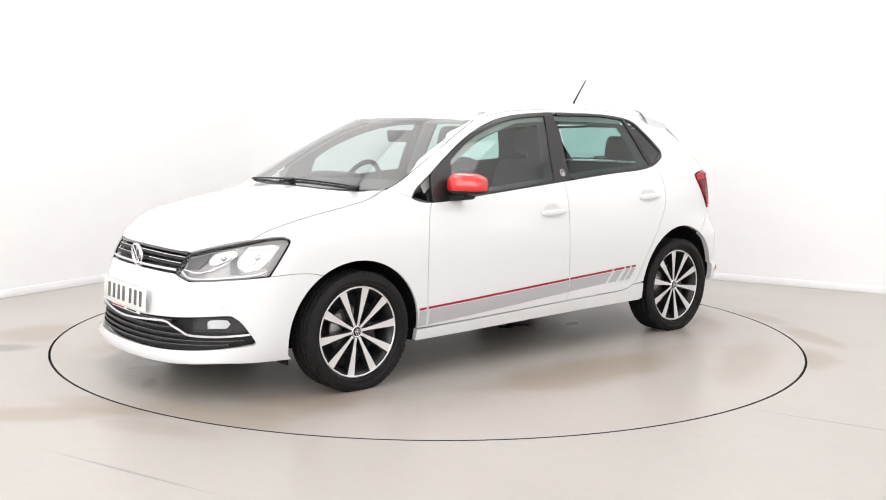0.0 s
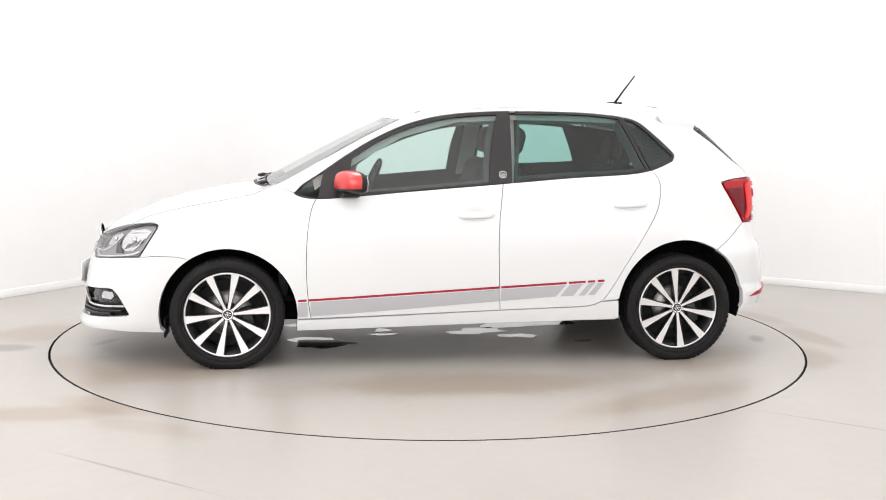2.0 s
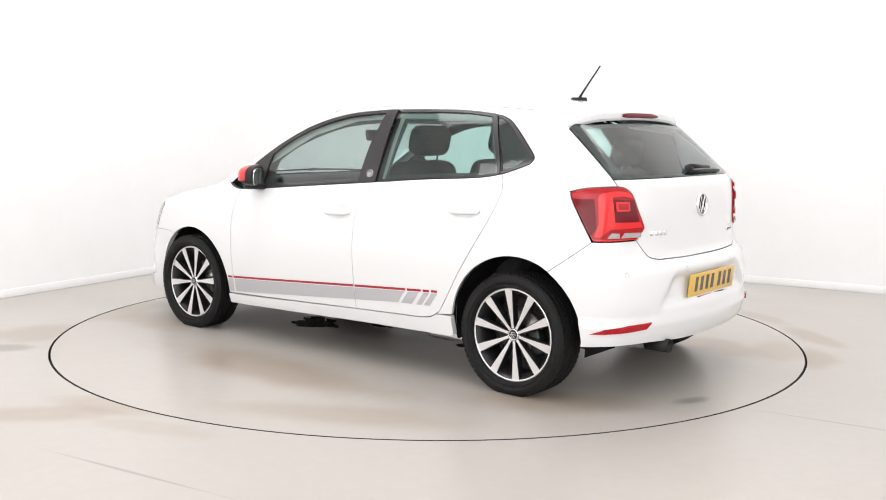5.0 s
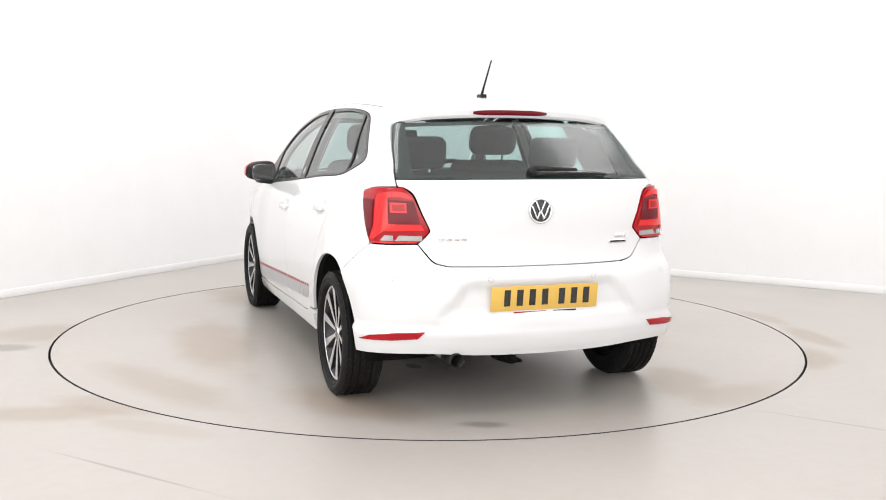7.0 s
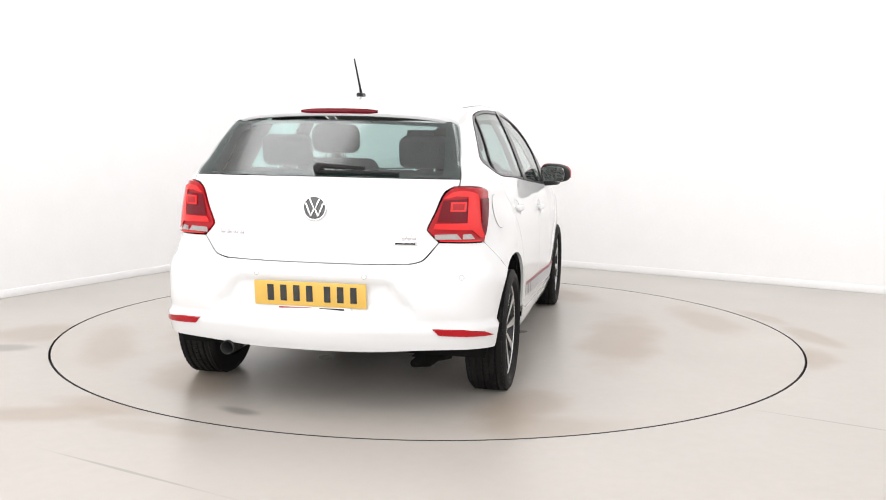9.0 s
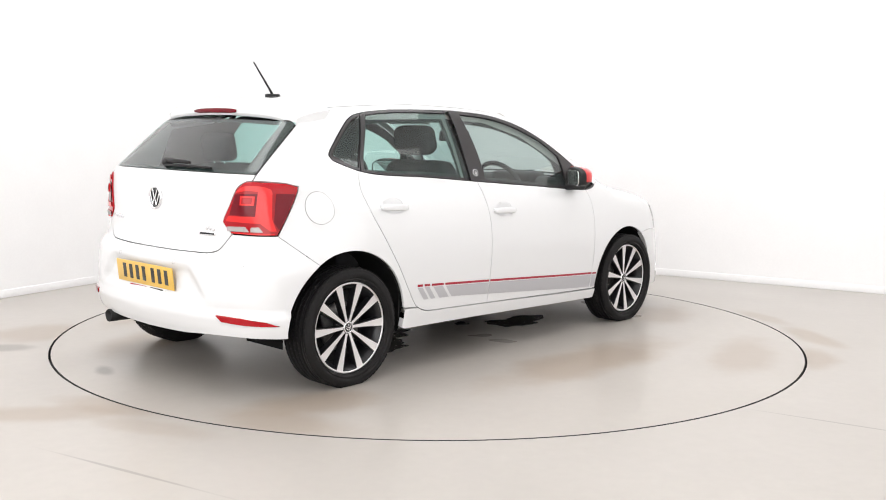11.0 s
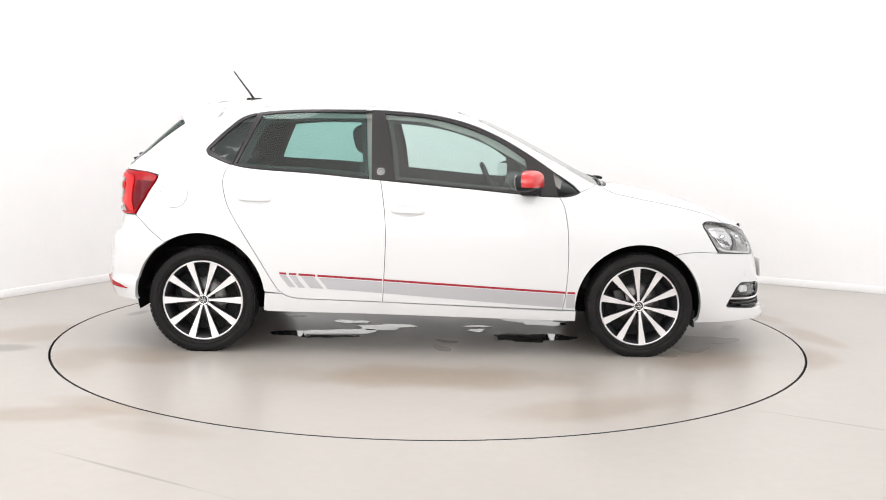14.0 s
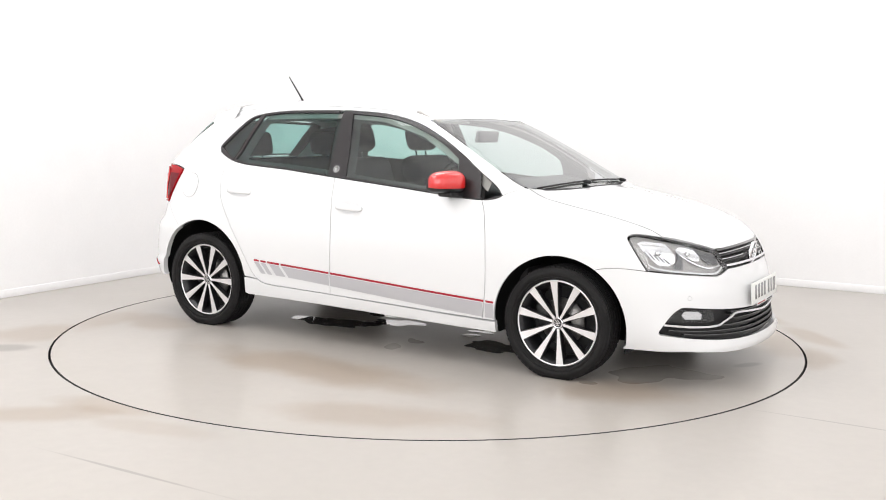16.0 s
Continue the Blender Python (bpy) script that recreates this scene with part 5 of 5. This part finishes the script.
def small_parts(gate, bump_r, bump_f, grille):
    # roof aerial
    base = part("aerial_base", prism(bmesh.new(), [(0.05, 0), (0.03, 0.014), (-0.03, 0.017), (-0.045, 0.010), (-0.045, -0.010), (-0.03, -0.017), (0.03, -0.014)], 0, 0.018, pose(-1.085, 0, 1.431), 0.006), M_TRIM, car)
    part("aerial_rod", tube(bmesh.new(), [(-1.085, 0, 1.440), (-1.11, 0, 1.477), (-1.21, 0, 1.612)], 0.008, 8, 0.0038), M_TRIM, base)
    # rear wiper
    p = Vector(lay("back", [(0.01, 1.085)])[0])
    pv = part("rear_wiper", lathe(bmesh.new(), [(0.0, 0.03), (0.016, 0.028), (0.022, 0.018), (0.024, 0.0)], 20, look(p, p + Vector((1, 0, -0.5)))), M_TRIM, gate, "black rear wiper resting on the glass")
    pts = [Vector(q) + Vector(n) * 0.022 for q, n in zip(lay("back", [(0.01, 1.085), (-0.10, 1.082), (-0.22, 1.078)]), normals(lay("back", [(0.01, 1.085), (-0.10, 1.082), (-0.22, 1.078)])))]
    part("wiper_arm", tube(bmesh.new(), pts, 0.013, 10, 0.008), M_TRIM, pv)
    q = lay("back", [(0.0, 1.070), (-0.1, 1.071), (-0.2, 1.071), (-0.3, 1.070), (-0.375, 1.067)])
    pts = [Vector(a) + Vector(n) * 0.008 for a, n in zip(q, normals(q))]
    part("wiper_blade", tube(bmesh.new(), pts, 0.007, 8), M_TRIM, pv)
    # front wipers in the cowl
    for y0, y1 in ((0.50, -0.12), (-0.10, -0.62)):
        q = lay("top", [(1.075 - 0.10 * abs(y)**2 - 0.02, y) for y in np.linspace(y0, y1, 9)])
        arm = part("front_wiper", tube(bmesh.new(), [Vector(a) + Vector(n) * 0.006 for a, n in zip(q, normals(q))], 0.005, 8), M_TRIM, car)
        e = Vector(q[0]) + Vector((0.028, 0, 0.004))
        part("wiper_pivot", box(bmesh.new(), 0.045, 0.055, 0.018, Matrix.Translation(e) @ pose(0, 0, 0, 0, 12, 20), 0.008), M_TRIM, arm)
    # emblems
    p = Vector(lay("front", [(0.0, 0.636)])[0])
    roundel(grille, look(p + Vector((0.012, 0, 0)), p + Vector((-1, 0, 0.12))), 0.060)
    p = Vector(lay("back", [(0.0, 0.915)])[0])
    roundel(gate, look(p + Vector((-0.003, 0, 0)), p + Vector((1, 0, -0.06))), 0.058)
    # number plates with plain bars for writing
    p = Vector(lay("back", [(0.0, 0.537)])[0])
    plate(bump_r, look(p + Vector((0.008, 0, 0)), p + Vector((1, 0, 0.10))), M_PLATE_Y, "yellow rear number plate with dark bars")
    p = Vector(lay("front", [(0.0, 0.447)])[0])
    plate(bump_f, look(p + Vector((0.012, 0, 0)), p + Vector((-1, 0, -0.06))), M_PLATE_W, "white front number plate with dark bars")
    # lettering stands as plain chrome bars
    for a0, a1, z, h, n in ((0.450, 0.328, 0.797, 0.020, 4), (-0.378, -0.440, 0.793, 0.022, 3)):
        for i in range(n):
            a = a0 + (a1 - a0) * (i + 0.5) / n
            q = Vector(lay("back", [(a, z)])[0])
            nn = Vector(normals(np.array([q]))[0])
            part("badge_bar", box(bmesh.new(), abs(a1 - a0) / n * 0.78, h, 0.003, look(q + nn * 0.001, q - nn), 0.001), M_CHROME, gate)
    q = Vector(lay("back", [(-0.393, 0.7665)])[0])
    nn = Vector(normals(np.array([q]))[0])
    bar = part("badge_plate", box(bmesh.new(), 0.105, 0.019, 0.003, look(q + nn * 0.001, q - nn), 0.001), M_CHROME, gate)
    part("badge_line", box(bmesh.new(), 0.09, 0.008, 0.001, look(q + nn * 0.0032, q - nn)), M_TRIM, bar)


def seat(x, y):
    m = pose(x, y, 0)
    s = part("front_seat", box(bmesh.new(), 0.52, 0.50, 0.17, m @ pose(0.05, 0, 0.50, 0, -8, 0), 0.06, 3), M_FABRIC, car, "dark fabric front seat with headrest")
    part("backrest", box(bmesh.new(), 0.15, 0.50, 0.60, m @ pose(-0.262, 0, 0.80, 0, -17, 0), 0.07, 4), M_FABRIC, s)
    part("headrest", box(bmesh.new(), 0.115, 0.29, 0.17, m @ pose(-0.375, 0, 1.205, 0, -14, 0), 0.055, 5), M_FABRIC, s)
    for d in (-0.06, 0.06):
        part("headrest_post", tube(bmesh.new(), [m @ Vector((-0.375, d, 1.08)), m @ Vector((-0.383, d, 1.16))], 0.006, 8), M_CHROME, s)


def interior():
    seat(0.02, 0.37)
    seat(0.02, -0.37)
    bench = part("rear_bench", box(bmesh.new(), 0.50, 1.20, 0.17, pose(-0.78, 0, 0.50, 0, -8, 0), 0.06, 3), M_FABRIC, car, "dark fabric rear bench with headrests")
    part("backrest", box(bmesh.new(), 0.14, 1.18, 0.58, pose(-1.10, 0, 0.78, 0, -18, 0), 0.05, 3), M_FABRIC, bench)
    for y in (0.36, -0.36):
        part("headrest", box(bmesh.new(), 0.09, 0.26, 0.16, pose(-1.19, y, 1.155, 0, -10, 0), 0.04, 4), M_FABRIC, bench)
        for d in (-0.05, 0.05):
            part("headrest_post", tube(bmesh.new(), [(-1.185, y + d, 1.02), (-1.19, y + d, 1.10)], 0.006, 8), M_CHROME, bench)
    part("parcel_shelf", box(bmesh.new(), 0.42, 1.05, 0.02, pose(-1.42, 0, 1.0), 0.006), M_TRIM, car)
    dash = part("dashboard", box(bmesh.new(), 0.42, 1.30, 0.26, pose(0.74, 0, 0.83, 0, 10, 0), 0.07, 3), M_TRIM, car)
    part("instrument_hood", box(bmesh.new(), 0.16, 0.34, 0.08, pose(0.60, -0.37, 0.965), 0.03, 3), M_TRIM, dash)
    part("centre_console", box(bmesh.new(), 0.40, 0.24, 0.42, pose(0.55, 0, 0.62, 0, -20, 0), 0.04, 3), M_TRIM, dash)
    part("screen", box(bmesh.new(), 0.012, 0.17, 0.10, pose(0.532, 0, 0.89, 0, -20, 0), 0.003), M_BLACK, dash)
    ms = pose(0.42, -0.37, 0.895, 0, 66, 0)
    bm = bmesh.new()
    ring = [ms @ Vector((0.182 * math.cos(a), 0.182 * math.sin(a), 0)) for a in np.linspace(0, 2 * math.pi, 41)]
    sw = part("steering_wheel", tube(bm, ring, 0.015, 10), M_TRIM, car, "black three-spoke steering wheel")
    part("boss", box(bmesh.new(), 0.13, 0.15, 0.05, ms @ pose(0, 0, 0.02), 0.03, 3), M_TRIM, sw)
    for a in (0, 90, -90):
        part("spoke", box(bmesh.new(), 0.13, 0.035, 0.015, ms @ pose(0, 0, 0.008, 0, 0, a) @ pose(0.11, 0, 0), 0.004), M_TRIM, sw)
    part("column", tube(bmesh.new(), [ms @ Vector((0, 0, 0.03)), (0.72, -0.37, 0.80)], 0.04, 12), M_TRIM, sw)
    part("rear_view_mirror", box(bmesh.new(), 0.03, 0.25, 0.07, pose(0.37, -0.01, 1.225, 0, 10, 0), 0.012, 3), M_TRIM, car)
    for y in (0.36, -0.36):
        part("sun_visor", box(bmesh.new(), 0.16, 0.36, 0.016, pose(0.27, y, 1.335, 0, 22, 0), 0.006), M_LINING, car)
    part("cabin_floor", box(bmesh.new(), 3.0, 1.25, 0.03, pose(-0.2, 0, 0.34), 0.005), M_UNDER, car)
    part("bulkhead", box(bmesh.new(), 0.05, 1.25, 0.55, pose(0.95, 0, 0.63), 0.01), M_GAP, car)
    part("load_floor", box(bmesh.new(), 0.55, 1.05, 0.03, pose(-1.45, 0, 0.55), 0.005), M_UNDER, car)
    # inside faces of the pillars and rails
    for x, z0, z1, w in ((-0.27, 0.98, 1.36, 0.11),):
        pil = loop([(x + w / 2 + 0.02, z0), (x - w / 2 + 0.02, z0), (x - w / 2 - 0.02, z1), (x + w / 2 - 0.02, z1)])
        panel("pillar_trim", "side", pil, M_LINING, car, both=True, step=0.05, lift=-0.05, depth=0.0)
    rail = loop(between(DLO_TOP, 0.80, -0.93), [(-0.93, 1.325), (-0.6, 1.335), (-0.3, 1.337), (0.0, 1.32), (0.3, 1.235), (0.6, 1.065), (0.78, 0.95)])
    panel("rail_trim", "side", rail, M_LINING, car, both=True, step=0.05, lift=-0.03, depth=0.0)
    cpil = loop([(-0.95, 1.34), (-1.02, 1.06), (-1.28, 1.06), (-1.42, 1.06), (-1.40, 1.28)])
    panel("rear_pillar_trim", "side", cpil, M_FABRIC, car, both=True, step=0.05, lift=-0.06, depth=0.0)


def build_car():
    flank()
    top()
    gate, bump_r = tail()
    bump_f, grille = nose()
    spoiler(gate)
    for x in (WHEEL_X, -WHEEL_X):
        for s in (1, -1):
            wheel(x, s, {(1, 1): 6.5, (0, 1): 25, (1, -1): 24, (0, -1): 0.5}[(int(x > 0), s)])
    underside()
    mirrors()
    small_parts(gate, bump_r, bump_f, grille)
    interior()


studio()
table = turntable()
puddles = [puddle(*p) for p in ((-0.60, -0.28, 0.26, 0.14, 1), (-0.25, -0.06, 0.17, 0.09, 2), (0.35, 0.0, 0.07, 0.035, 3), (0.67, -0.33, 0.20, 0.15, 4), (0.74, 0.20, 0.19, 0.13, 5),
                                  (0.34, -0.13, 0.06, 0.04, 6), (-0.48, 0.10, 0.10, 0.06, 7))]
build_car()


def motions():
    """Table and car turn together, clockwise from above, at an even 15.695 degrees a second."""
    rows, car_rows = [], []
    for t in range(17):
        turn = pose(0, 0, 0, 0, 0, -141.07 - 15.695 * t)
        rows.append((float(t), turn))
        car_rows.append((float(t), turn @ pose(-0.0415, 0.1256, 0)))
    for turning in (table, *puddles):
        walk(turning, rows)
    walk(car, car_rows)


motions()
